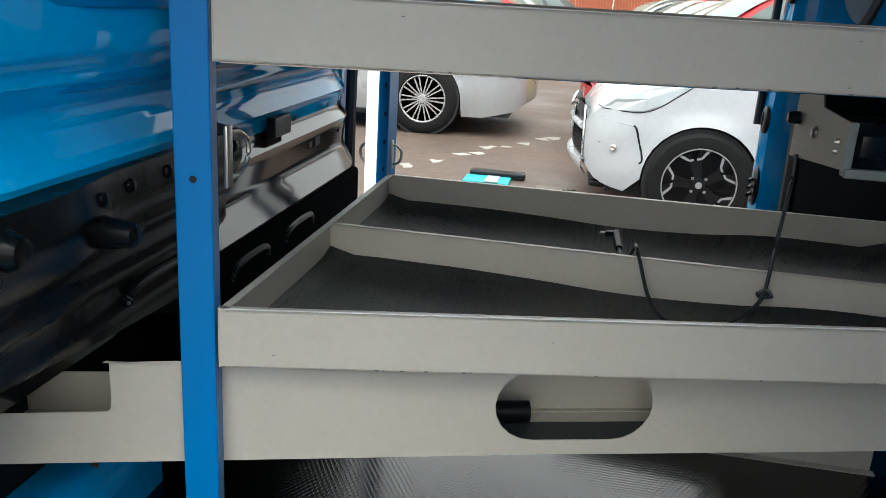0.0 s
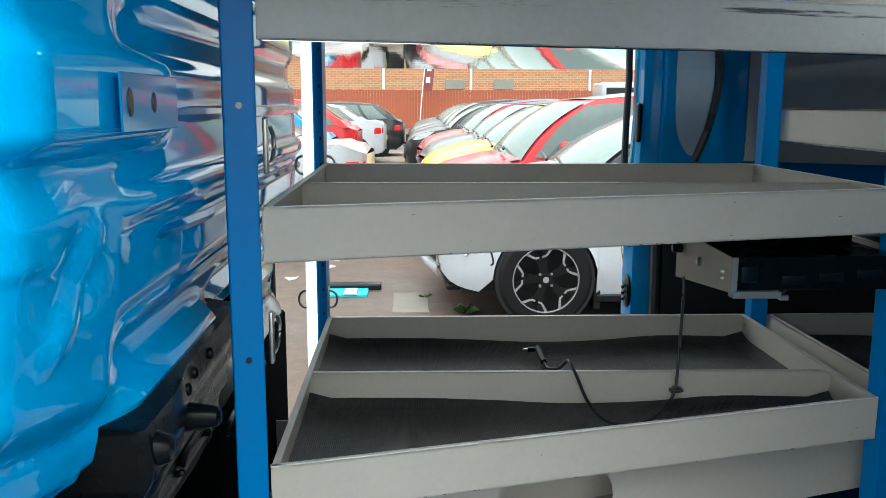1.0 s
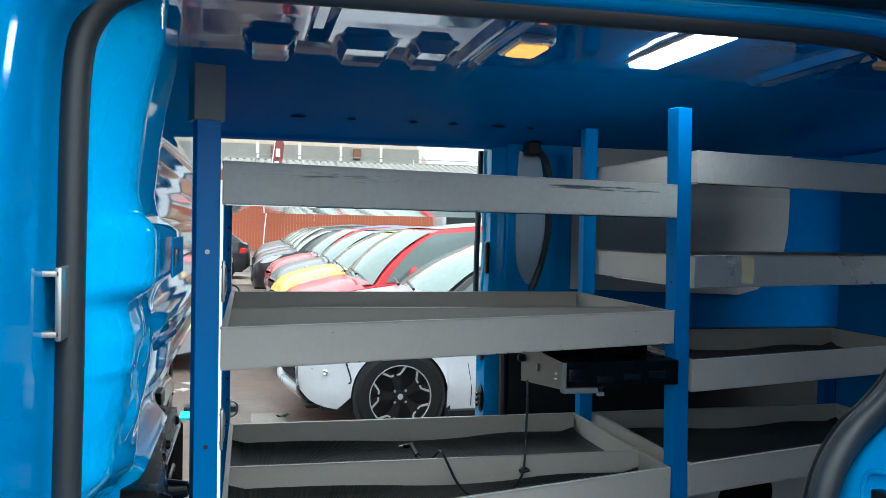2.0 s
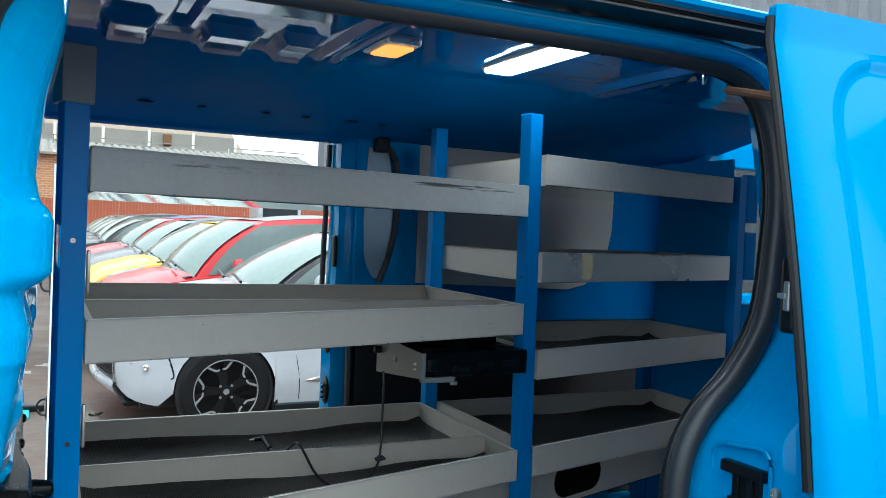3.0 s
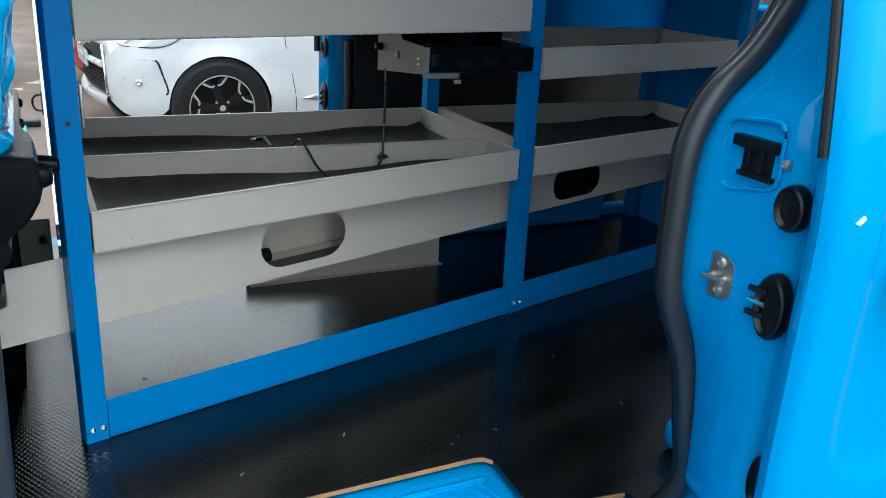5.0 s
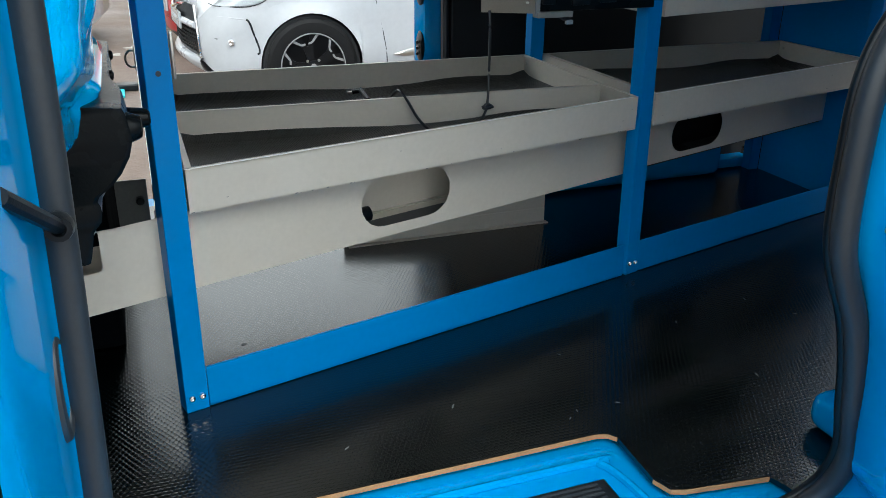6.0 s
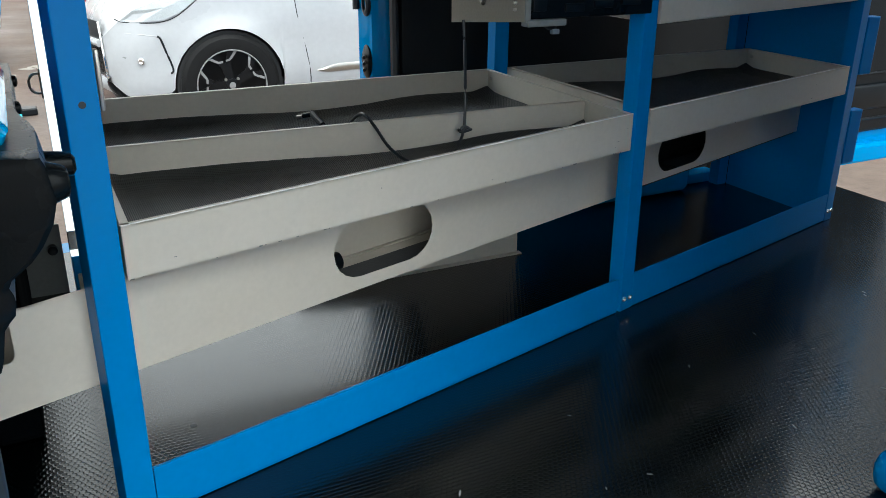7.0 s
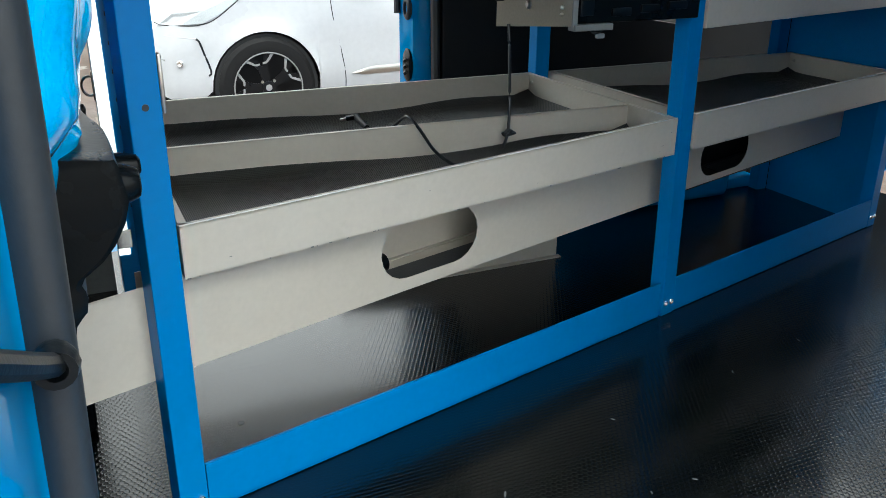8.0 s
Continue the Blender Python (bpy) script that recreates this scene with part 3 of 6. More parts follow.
part("paint_chip", bm, WHITESTRIP, door)
bm = bmesh.new()
tube(bm, [(0.365, 0.165, 1.172), (0.425, 0.325, 1.210)], 0.006, 8)
part("roller_arm", bm, RUST, door, "rusty steel upper roller arm", smooth=True)

# ---- bulkhead ----
def bump_to(v, a, b, soft):
    """1 between a and b, falling to 0 within soft outside."""
    return max(0.0, min(1.0, (v - a) / soft + 1)) * max(0.0, min(1.0, (b - v) / soft + 1))


def bulk_x(y, z):
    """Face of the bulkhead: swells out over the waist, stepped by level ribs."""
    base = curve([(0.50, -0.56), (0.60, -0.515), (0.615, -0.508), (0.655, -0.540), (0.672, -0.545), (0.70, -0.525), (0.735, -0.503), (0.80, -0.498), (1.4, -0.50)], z)
    ribs = 0.0
    for c, w, h in ((0.84, 0.02, 0.016), (1.02, 0.03, -0.014), (1.12, 0.02, 0.012)):
        ribs += h * math.exp(-((z - c) / w) ** 4)
    reach = 0.74 + 0.13 * bump_to(z, 0.90, 0.985, 0.02)
    near = max(0.0, min(1.0, (reach - y) / 0.12))
    near = near * near * (3 - 2 * near)
    prof = [(0.50, -0.60), (0.56, -0.562), (0.57, -0.546), (0.60, -0.540), (0.615, -0.543), (0.626, -0.533), (0.64, -0.521), (0.655, -0.510), (0.67, -0.507), (0.70, -0.506), (0.745, -0.499), (0.80, -0.491), (0.85, -0.489), (0.886, -0.496), (0.896, -0.495), (0.903, -0.488), (0.910, -0.474), (0.920, -0.467), (0.978, -0.466), (0.990, -0.471), (1.0, -0.481), (1.03, -0.487), (1.12, -0.478), (1.2, -0.46), (1.28, -0.452), (1.40, -0.45)]
    # the foot of the column climbs towards the doorway
    lift = max(0.0, min(1.0, (0.62 - y) / 0.2))
    z -= 0.040 * lift * max(0.0, min(1.0, (0.86 - z) / 0.12))
    for (z0, x0), (z1, x1) in zip(prof[:-1], prof[1:]):
        if z0 <= z <= z1:
            t = (z - z0) / (z1 - z0)
            xn = x0 + (x1 - x0) * t - 0.005 * lift * (z < 0.80)
            break
    else:
        xn = -0.60
    return (base + ribs) * (1 - near) + xn * near


FARLOW = [(0.30, -0.605), (0.352, -0.590), (0.380, -0.556), (0.398, -0.546), (0.445, -0.572), (0.455, -0.575), (0.510, -0.568), (0.516, -0.562), (0.536, -0.583), (0.545, -0.586), (0.576, -0.580), (0.584, -0.573), (0.612, -0.592), (0.62, -0.594), (0.650, -0.545), (0.68, -0.522), (0.70, -0.51)]
bulkhead = thing("bulkhead", "glossy blue pressed steel bulkhead with level ribs", "bulkhead", kind="structure")
bm = bmesh.new()
zlist = [0.302 + 0.006 * k for k in range(190)]
ylist = [0.36] + [0.38 + 0.0125 * k for k in range(20)] + [0.634, 0.638, 0.642, 0.646, 0.65] + [0.66 + 0.015 * k for k in range(19)] + [0.95, 1.02, 1.1, 1.2, 1.215, 1.24, 1.3, 1.5, 1.7, 1.9, 2.0, 2.08, 2.13, 2.16]


def bulk_point(y, z):
    x = bulk_x(y, z)
    low = max(0.0, min(1.0, (y - 1.10) / 0.14)) * max(0.0, min(1.0, (0.70 - z) / 0.05))
    x = x * (1 - low) + curve(FARLOW, z) * low
    if z < 0.5 and y < 1.21:
        x = -0.64
    if y < 0.44:
        x += (-0.556 - x) * ((0.44 - y) / 0.08) ** 1.6
    x -= 0.010 * math.exp(-(((y - 0.54) / 0.035) ** 2 + ((z - 0.80) / 0.03) ** 2)) if y < 0.7 else 0
    x += 0.005 * math.exp(-(((y - 0.56) / 0.045) ** 2 + ((z - 0.735) / 0.03) ** 2))
    if y < 0.95 and z > 0.62:
        # round bosses and a slanting rib pressed into the near column, a sunk panel beyond it
        for cy, cz, sy, sz, h in ((0.50, 0.862, 0.045, 0.030, 0.004), (0.50, 0.752, 0.05, 0.030, 0.004)):
            x += h * math.exp(-(((y - cy) / sy) ** 2 + ((z - cz) / sz) ** 2))
        t = max(0.0, min(1.0, ((y - 0.575) * -0.075 + (z - 0.825) * -0.085) / (0.075 ** 2 + 0.085 ** 2)))
        gap = math.hypot(y - 0.575 + 0.075 * t, z - 0.825 + 0.085 * t)
        x += 0.006 * max(0.0, 1 - (gap / 0.026) ** 2) ** 1.5
        x -= 0.007 * bump_to(y, 0.648, 0.95, 0.006) * bump_to(z, 0.712, 0.826, 0.008)
    if y > 2.06:
        x -= 0.08 * ((y - 2.06) / 0.1)
    return (x, y, z)


grid(bm, [[bulk_point(y, z) for z in zlist if z > 0.545] for y in ylist])
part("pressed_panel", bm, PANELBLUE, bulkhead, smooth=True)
bm = bmesh.new()
grid(bm, [[bulk_point(y, z) for z in zlist if z < 0.551] for y in ylist])
part("lower_sheet", bm, GLOSSBLACK, bulkhead, "glossy black lower sheet", smooth=True)
bm = bmesh.new()
box(bm, -0.70, -0.655, 0.36, 2.16, 0.40, 1.40)
box(bm, -0.80, -0.755, 0.36, 2.16, FLOOR - 0.04, 0.40)
for y in (0.36, 2.13):
    box(bm, -0.755, -0.66, y, y + 0.03, FLOOR - 0.04, 0.388)
box(bm, -0.755, -0.66, 0.36, 2.16, 0.388, 0.40)
part("back_sheet", bm, VANBLUE, bulkhead)
# black panel put in for the shade behind the bulkhead's foot
part("foot_shade_panel", solid(-0.75, -0.74, 0.40, 2.12, FLOOR, 0.386), LINING, bulkhead)
part("foot_sill", solid(-0.754, -0.66, 0.392, 2.128, FLOOR - 0.03, FLOOR - 0.004), LINING, bulkhead)
# long swages
for z, dx in ((0.70, 0.004), (0.79, 0.006), (0.93, 0.006)):
    bm = bmesh.new()
    ys = [0.80 + 0.06 * k for k in range(21)]
    tube(bm, [(bulk_x(y, z) + dx * 0.3 - 0.02 * max(0.0, (0.98 - y) / 0.18), y, z) for y in ys], 0.011, 8)
    part("swage", bm, VANBLUE, bulkhead, smooth=True)
hb = thing("stiffener_bracket", "small black bracket box on the blue bulkhead rib", "bracket")
part("bracket_box", solid(-0.580, -0.562, 1.545, 1.63, 0.535, 0.574, 0.003), BLACK, hb)
for y, z, w in ((1.76, 0.487, 0.012), (1.80, 0.49, 0.02), (1.97, 0.49, 0.008), (1.70, 0.552, 0.010), (1.92, 0.556, 0.008)):
    part("panel_hole", solid(-0.60, curve(FARLOW, z) + 0.0012, y, y + w * 1.6, z - w * 0.55, z + w * 0.55), LINING, bulkhead)
br = thing("bulkhead_bracket", "small blue bracket plate with two holes on the bulkhead", "bracket")
bm = solid(-0.459, -0.4565, 0.566, 0.745, 0.918, 0.972, 0.001)
part("bracket_plate", bm, VANBLUE, br)
for y, r in ((0.588, 0.0075), (0.660, 0.0055)):
    bm = lathe(bmesh.new(), [(1, 0), (0.9, 0.0012), (0.0001, 0.0012)], 16, Matrix.Translation((-0.4564, y, 0.945)) @ pose(0, 0, 0, 0, 90, 0) @ Matrix.Diagonal((r * 1.8, r, 1, 1)))
    part("slot", bm, RUBBER, br)
hook = thing("cable_eye", "small black rubber cable eye on the blue panel", "grommet")
bm = bmesh.new()
tube(bm, [(-0.532 + 0.012 * math.cos(c), 0.392 + 0.004 * math.cos(c), 1.112 + 0.018 * math.sin(c)) for c in [k * 6.28318 / 24 for k in range(24)]], 0.0035, 8, closed=True, axis=(0, 1, 0))
part("eye_ring", bm, RUBBER, hook, smooth=True)
# black moulded lower lining
trim = thing("bulkhead_trim", "black moulded plastic lining on the lower bulkhead with round bosses", "trim panel")


def trim_x(y, z):
    far = [(0.24, -0.64), (0.30, -0.60), (0.345, -0.575), (0.36, -0.556), (0.38, -0.551), (0.43, -0.545), (0.50, -0.524), (0.56, -0.500), (0.60, -0.502), (0.608, -0.506), (0.612, -0.60), (0.71, -0.62)]
    nearp = [(0.24, -0.64), (0.365, -0.578), (0.374, -0.560), (0.41, -0.547), (0.446, -0.540), (0.452, -0.530), (0.474, -0.526), (0.482, -0.531), (0.49, -0.528), (0.504, -0.509), (0.519, -0.496), (0.54, -0.484), (0.562, -0.478), (0.60, -0.484), (0.608, -0.49), (0.612, -0.60), (0.71, -0.62)]
    n = max(0.0, min(1.0, (0.92 - y) / 0.14))
    n = n * n * (3 - 2 * n)
    x = curve(far, z) * (1 - n) + curve(nearp, z) * n
    if y > 0.76:
        for c in (0.40, 0.46, 0.52):
            x += 0.006 * math.exp(-((z - c) / 0.012) ** 4)
    return x


def trim_foot(y):
    return 0.396 - 0.085 * (y - 0.705)


bm = bmesh.new()
ys = [0.66, 0.661, 0.665, 0.68, 0.695, 0.71, 0.725, 0.74, 0.76, 0.80, 0.83, 0.86, 0.90, 0.95] + [1.0 + 0.05 * k for k in range(6)]
grid(bm, [[((trim_x(y, z) - (0.006 if y < 0.663 else 0) if y > 0.6605 else -0.64), y, z) for z in [trim_foot(y) + (0.61 - trim_foot(y)) * k / 30 for k in range(31)] + [0.614]] for y in ys])
part("trim_shell", bm, TRIMBLACK, trim, smooth=True)
for y, z, r, tip in ((0.855, 0.545, 0.015, -0.450), (0.69, 0.572, 0.016, -0.464)):
    x0 = trim_x(y, z) - 0.006
    d = tip - x0
    q = Matrix.Translation((x0, y, z)) @ pose(0, 0, 0, 0, 90, 0)
    part("boss", lathe(bmesh.new(), [(r * 1.35, 0), (r * 1.15, d * 0.45), (r, d * 0.75), (r * 0.85, d * 0.93), (r * 0.5, d), (0.0001, d)], 18, q), TRIMBLACK, trim, smooth=True)
for y in (0.86, 0.93, 1.02, 1.22):
    q = Matrix.Translation((trim_x(y, 0.58), y, 0.58)) @ pose(0, 0, 0, 0, 90, 0)
    part("clip", lathe(bmesh.new(), [(0.009, 0), (0.008, 0.004), (0.004, 0.006), (0.0001, 0.006)], 12, q), TRIMBLACK, trim, smooth=True)
part("lower_panel", solid(-0.625, -0.548, 1.24, 2.09, FLOOR, 0.385, 0.012), MATTBLACK, trim)
part("trim_end", solid(-0.735, -0.592, 0.668, 0.70, 0.12, 0.40, 0.012, seg=3), TRIMBLACK, trim, smooth=True)
# black sheet put in for the shade in the far corner
part("corner_shade_panel", solid(-0.62, -0.592, 1.99, 2.10, 0.30, 0.505, 0.01), BLACK, trim, smooth=True)
for y, z in ((0.98, 0.405), (1.31, 0.33), (1.56, 0.33)):
    face = lambda up: trim_x(y, z + up) if y < 1.2 else -0.55
    bm = bmesh.new()
    tube(bm, smoothed([(face(0) + 0.002, y, z), (face(0.02) + 0.004, y + 0.02, z + 0.022), (face(0.02) + 0.004, y + 0.14, z + 0.022), (face(0) + 0.002, y + 0.16, z)], 5), 0.006, 8)
    part("moulded_rib", bm, BLACK, trim, smooth=True)

# ---- far side of the van ----
wall_far = thing("wall_far", "blue far side of the van with a wide open doorway", "van side", kind="structure")
bm = bmesh.new()
# header over the far doorway, leaning in to the roof
prof = [(2.26, 1.290), (2.21, 1.272), (2.17, 1.272), (2.15, 1.276), (2.135, 1.297)]
grid(bm, [[(x, y, z) for y, z in prof] for x in (-0.70, 0.0, 0.6, 1.2, 1.95)])
part("header", bm, SHADEBLUE, wall_far, smooth=True)
for x in (-0.23, -0.08, 0.10, 0.22, 0.36, 0.46, 0.62):
    x1 = -0.438 + (x + 0.438) * 1.0676
    bm = lathe(bmesh.new(), [(1, 0), (0.8, 0.002), (0.0001, 0.002)], 14, Matrix.Translation((x1, 1.965, 1.322)) @ pose(0, 0, 0, 192, 0, 0) @ Matrix.Diagonal((0.024 if x in (-0.23, 0.36) else 0.013, 0.014, 1, 1)))
    part("access_hole", bm, LINING, wall_far)
# rear post of the doorway and the inner side panel behind it
bm = bmesh.new()
path = [(2.27, 0.440), (2.20, 0.436), (2.17, 0.442), (2.155, 0.46), (2.15, 0.50), (2.15, 0.56)]
grid(bm, [[(x + 0.012 * (z > 0.8), y, z) for y, x in path] for z in (-0.05, 0.3, 0.6, 0.9, 1.15, 1.29)])
part("door_post", bm, VANBLUE, wall_far, smooth=True)
part("side_sheet", solid(0.50, 1.97, 2.165, 2.185, 0.48, 1.36), SHADEBLUE, wall_far)
part("pillar_web", solid(0.50, 0.74, 2.135, 2.166, 0.72, 1.30, 0.01), VANBLUE, wall_far, smooth=True)
part("lower_lining", solid(0.515, 1.95, 2.12, 2.160, FLOOR, 0.648, 0.004), LINING, wall_far, "black hardboard lining")
part("pillar_lining", solid(0.515, 0.74, 2.122, 2.160, 0.649, 0.735, 0.004), LINING, wall_far)
bm = prism(bmesh.new(), [(0.74, 0.79), (1.40, 0.77), (1.48, 0.79), (1.545, 0.84), (1.58, 0.91), (1.60, 1.0), (1.61, 1.30), (0.74, 1.30)], "y", 2.140, 2.150)
part("ply_lining", bm, BOARD, wall_far, "grey-painted board")
# pressed window blank with a conduit round it
bm = prism(bmesh.new(), [(p.x, p.y) for p in smoothed([(0.540, 1.262, 0), (0.532, 1.10, 0), (0.534, 0.93, 0), (0.548, 0.85, 0), (0.585, 0.805, 0), (0.622, 0.87, 0), (0.637, 0.98, 0), (0.634, 1.12, 0), (0.615, 1.25, 0)], 4)], "y", 2.128, 2.134)
part("window_blank", bm, material("pale_primer", (0.36, 0.45, 0.52), 0.4, vary=0.06), wall_far, "pale blue-grey window blank", smooth=False)
conduit = thing("cable_conduit", "black corrugated cable conduit bent down the far pillar", "conduit")
bm = bmesh.new()
tube(bm, smoothed([(0.575, 2.10, 1.262), (0.610, 2.11, 1.258), (0.640, 2.115, 1.20), (0.650, 2.115, 1.08), (0.642, 2.115, 0.97), (0.622, 2.115, 0.88), (0.588, 2.115, 0.79)], 8), 0.011, 10)
part("conduit_hose", bm, RUBBER, conduit, smooth=True)
part("conduit_collar", solid(0.555, 0.605, 2.085, 2.135, 1.245, 1.295, 0.008), BLACK, conduit)
# fittings on the far post
fp = thing("contact_plate", "black oval electrical contact plate on the far blue door post", "pad")
q = Matrix.Translation((0.4400, 2.200, 0.405)) @ pose(0, 0, 0, 0, -90, 0) @ Matrix.Diagonal((0.050, 0.030, 1, 1))
part("pad_body", lathe(bmesh.new(), [(1, -0.004), (1, 0.005), (0.85, 0.009), (0.0001, 0.010)], 24, q), BLACK, fp, smooth=True)
for k in range(3):
    bm = bmesh.new()
    tube(bm, [(0.428, 2.20, 0.385 + k * 0.018), (0.418, 2.175, 0.385 + k * 0.018)], 0.005, 8)
    part("contact_pin", bm, BLACK, fp, smooth=True)
fp = thing("rubber_buffer", "black round rubber door buffer on the far blue post", "pad")
q = Matrix.Translation((0.4405, 2.195, 0.57)) @ pose(0, 0, 0, 0, -90, 0) @ Matrix.Diagonal((0.034, 0.024, 1, 1))
part("pad_body", lathe(bmesh.new(), [(1, -0.004), (1, 0.008), (0.8, 0.012), (0.55, 0.012), (0.5, 0.004), (0.0001, 0.004)], 24, q), RUBBER, fp, smooth=True)
fp = thing("door_latch", "black latch plate on the far blue door post", "latch")
part("latch_body", solid(0.438, 0.452, 2.165, 2.195, 0.84, 0.95, 0.006), BLACK, fp)
farch = thing("wheel_arch_box", "blue rounded inner wheel arch along the far wall", "wheel arch")
part("arch_shell", solid(0.66, 1.425, 1.838, 2.118, FLOOR, 0.115, 0.030, seg=4), VANBLUE, farch, smooth=True)
part("arch_hump", solid(0.84, 1.40, 1.90, 2.118, 0.09, 0.24, 0.045, seg=4), VANBLUE, farch, smooth=True)
part("arch_step", solid(1.424, 1.598, 1.90, 2.118, FLOOR, 0.006, 0.008), VANBLUE, farch, smooth=True)
part("arch_recess", solid(1.428, 1.598, 1.955, 2.116, 0.004, 0.20), LINING, farch)
screw(farch, (1.585, 1.885, 0.007), 0.008, (0, 0, 1), "arch_bolt", STEEL)
# far door seal, front edge and rear edge
seal = thing("far_door_seal", "black rubber seal round the far doorway", "seal")
bm = bmesh.new()
tube(bm, smoothed([(0.505, 2.135, FLOOR), (0.500, 2.135, 0.3), (0.497, 2.135, 0.60)], 4), 0.014, 8)
part("rear_seal", bm, RUBBER, seal, smooth=True)
bm = bmesh.new()
tube(bm, [(-0.605, 2.19, FLOOR), (-0.605, 2.19, 0.5), (-0.60, 2.19, 0.9), (-0.595, 2.19, 1.26)], 0.015, 8)
part("front_seal", bm, RUBBER, seal, smooth=True)
bm = bmesh.new()
tube(bm, [(0.430, 2.262, 0.55), (0.432, 2.262, 0.9), (0.44, 2.258, 1.27)], 0.010, 8)
part("edge_seal", bm, RUBBER, seal, smooth=True)
part("front_post", solid(-0.70, -0.625, 2.10, 2.24, FLOOR - 0.05, 1.30, 0.015), VANBLUE, wall_far, smooth=True)
part("far_sill", solid(-0.70, 1.95, 2.14, 2.26, -0.36, FLOOR - 0.012, 0.01), VANBLUE, wall_far)

# ---- ceiling with pressed bows ----
ceiling = thing("ceiling", "glossy blue pressed roof lining with bows and recesses, darkened for shade", "ceiling", kind="structure")
bm = bmesh.new()


ARCH = [(0.34, 1.302), (0.42, 1.334), (0.52, 1.367), (0.66, 1.404), (0.9, 1.430), (1.2, 1.435), (1.42, 1.432), (1.47, 1.427), (1.52, 1.418), (2.15, 1.284)]


def ceil_z(x, y):
    z = curve(ARCH, y)
    fade = max(0.0, min(1.0, (1.62 - y) / 0.2))
    for c in (0.185, 1.05, 1.75):
        z -= 0.020 * bump_to(x, c - 0.028, c + 0.028, 0.018) * fade
        z += 0.010 * bump_to(x, c - 0.008, c + 0.008, 0.010) * fade
    if -0.5 < x < 0.2:
        for a, b, y0 in ((-0.355, -0.272, 1.325), (-0.140, -0.045, 1.33), (0.035, 0.10, 1.32)):
            z -= 0.026 * bump_to(x, a, b, 0.02) * bump_to(y, y0 + 0.03, 1.5, 0.03)
        z += 0.016 * bump_to(x, -0.222, -0.192, 0.008) * bump_to(y, 0.7, 1.41, 0.01)
    return z


xs = [-0.70 + 0.02 * k for k in range(10)] + [-0.50 + 0.008 * k for k in range(100)] + [0.30 + 0.02 * k for k in range(84)]
ys = [0.34 + 0.02 * k for k in range(45)] + [1.24 + 0.01 * k for k in range(30)] + [1.54 + 0.03 * k for k in range(21)]
grid(bm, [[(x, y, ceil_z(x, y)) for y in ys if y < 1.52] for x in xs])
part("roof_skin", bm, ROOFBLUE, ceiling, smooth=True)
bm = bmesh.new()
grid(bm, [[(x, y, ceil_z(x, y)) for y in ys if y > 1.50] for x in xs])
part("cant_rail", bm, SHADEBLUE, ceiling, "satin blue cant rail, darkened for shade", smooth=True)
lamp = thing("ceiling_light", "small lit amber-warm interior light on the blue roof bow", "ceiling light")
part("lamp_housing", solid(0.222, 0.318, 1.195, 1.358, 1.412, 1.437, 0.010), ALU, lamp)
part("lamp_lens", solid(0.234, 0.306, 1.215, 1.330, 1.405, 1.416, 0.008), AMBER, lamp, "glowing warm lens")
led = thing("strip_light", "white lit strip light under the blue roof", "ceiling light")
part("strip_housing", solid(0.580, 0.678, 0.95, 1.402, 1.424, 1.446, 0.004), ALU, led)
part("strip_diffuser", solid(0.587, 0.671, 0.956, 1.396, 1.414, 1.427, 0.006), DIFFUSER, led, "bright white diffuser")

# bright crumpled strip added in place of a reflection in the roof
tape = thing("roof_reflection_strip", "crumpled bright strip along the blue roof, standing in for a reflection", "tape")
random.seed(6)
bm = bmesh.new()
rows = []
for k in range(15):
    t = k / 14
    x, y = 1.178 + (1.067 - 1.178) * t, 1.428 + (1.10 - 1.428) * t
    w = 0.020 - 0.007 * t
    rows.append([(x + u * w, y + u * w * 0.3, ceil_z(x + u * w, y) - 0.003 - 0.006 * random.random()) for u in (-1, -0.4, 0.3, 1)])
grid(bm, rows)
part("reflection_strip", bm, POLISHED, tape, smooth=True)
part("hanging_pin", lathe(bmesh.new(), [(0.006, 0.0), (0.006, -0.030), (0.004, -0.034), (0.0001, -0.034)], 10, Matrix.Translation((1.055, 1.06, ceil_z(1.055, 1.06)))), CHROME, tape, smooth=True)

# ---- rear of the van ----
part("floor_sub", solid(-0.68, 1.93, 0.36, 2.14, FLOOR - 0.10, FLOOR - 0.056), LINING, floor)


rear = thing("rear_door", "open blue rear door with black inner lining and lower blue rail", "door")
part("door_shell", solid(1.99, 2.86, 2.10, 2.165, -0.12, 0.76, 0.012), VANBLUE, rear)
part("door_lining", solid(2.02, 2.83, 2.082, 2.102, 0.00, 0.70, 0.01), BLACK, rear, "black moulded door lining")
part("lining_shelf", solid(2.05, 2.80, 2.058, 2.084, 0.10, 0.20, 0.012, seg=3), BLACK, rear, smooth=True)
for z in (0.05, 0.235):
    bm = bmesh.new()
    tube(bm, [(2.05, 2.081, z), (2.8, 2.081, z + 0.01)], 0.006, 6)
    part("lining_rib", bm, BLACK, rear, smooth=True)
part("door_rail", solid(1.99, 2.86, 2.05, 2.10, -0.12, -0.045, 0.012), VANBLUE, rear)
for x in (1.99, 2.78):
    part("window_post", solid(x, x + 0.08, 2.10, 2.165, 0.76, 1.30, 0.01), VANBLUE, rear)
part("window_head", solid(1.99, 2.86, 2.10, 2.165, 1.30, 1.42, 0.01), VANBLUE, rear)
part("window_pane", solid(2.07, 2.78, 2.128, 2.132, 0.76, 1.30), TINTED, rear, "dark tinted glass").visible_shadow = False
# leaf out of view, added to limit rear light and floor reflections
unseen_leaf = thing("rear_door", "unseen closed rear door leaf added to hold back light, with a window over black lining", "door")
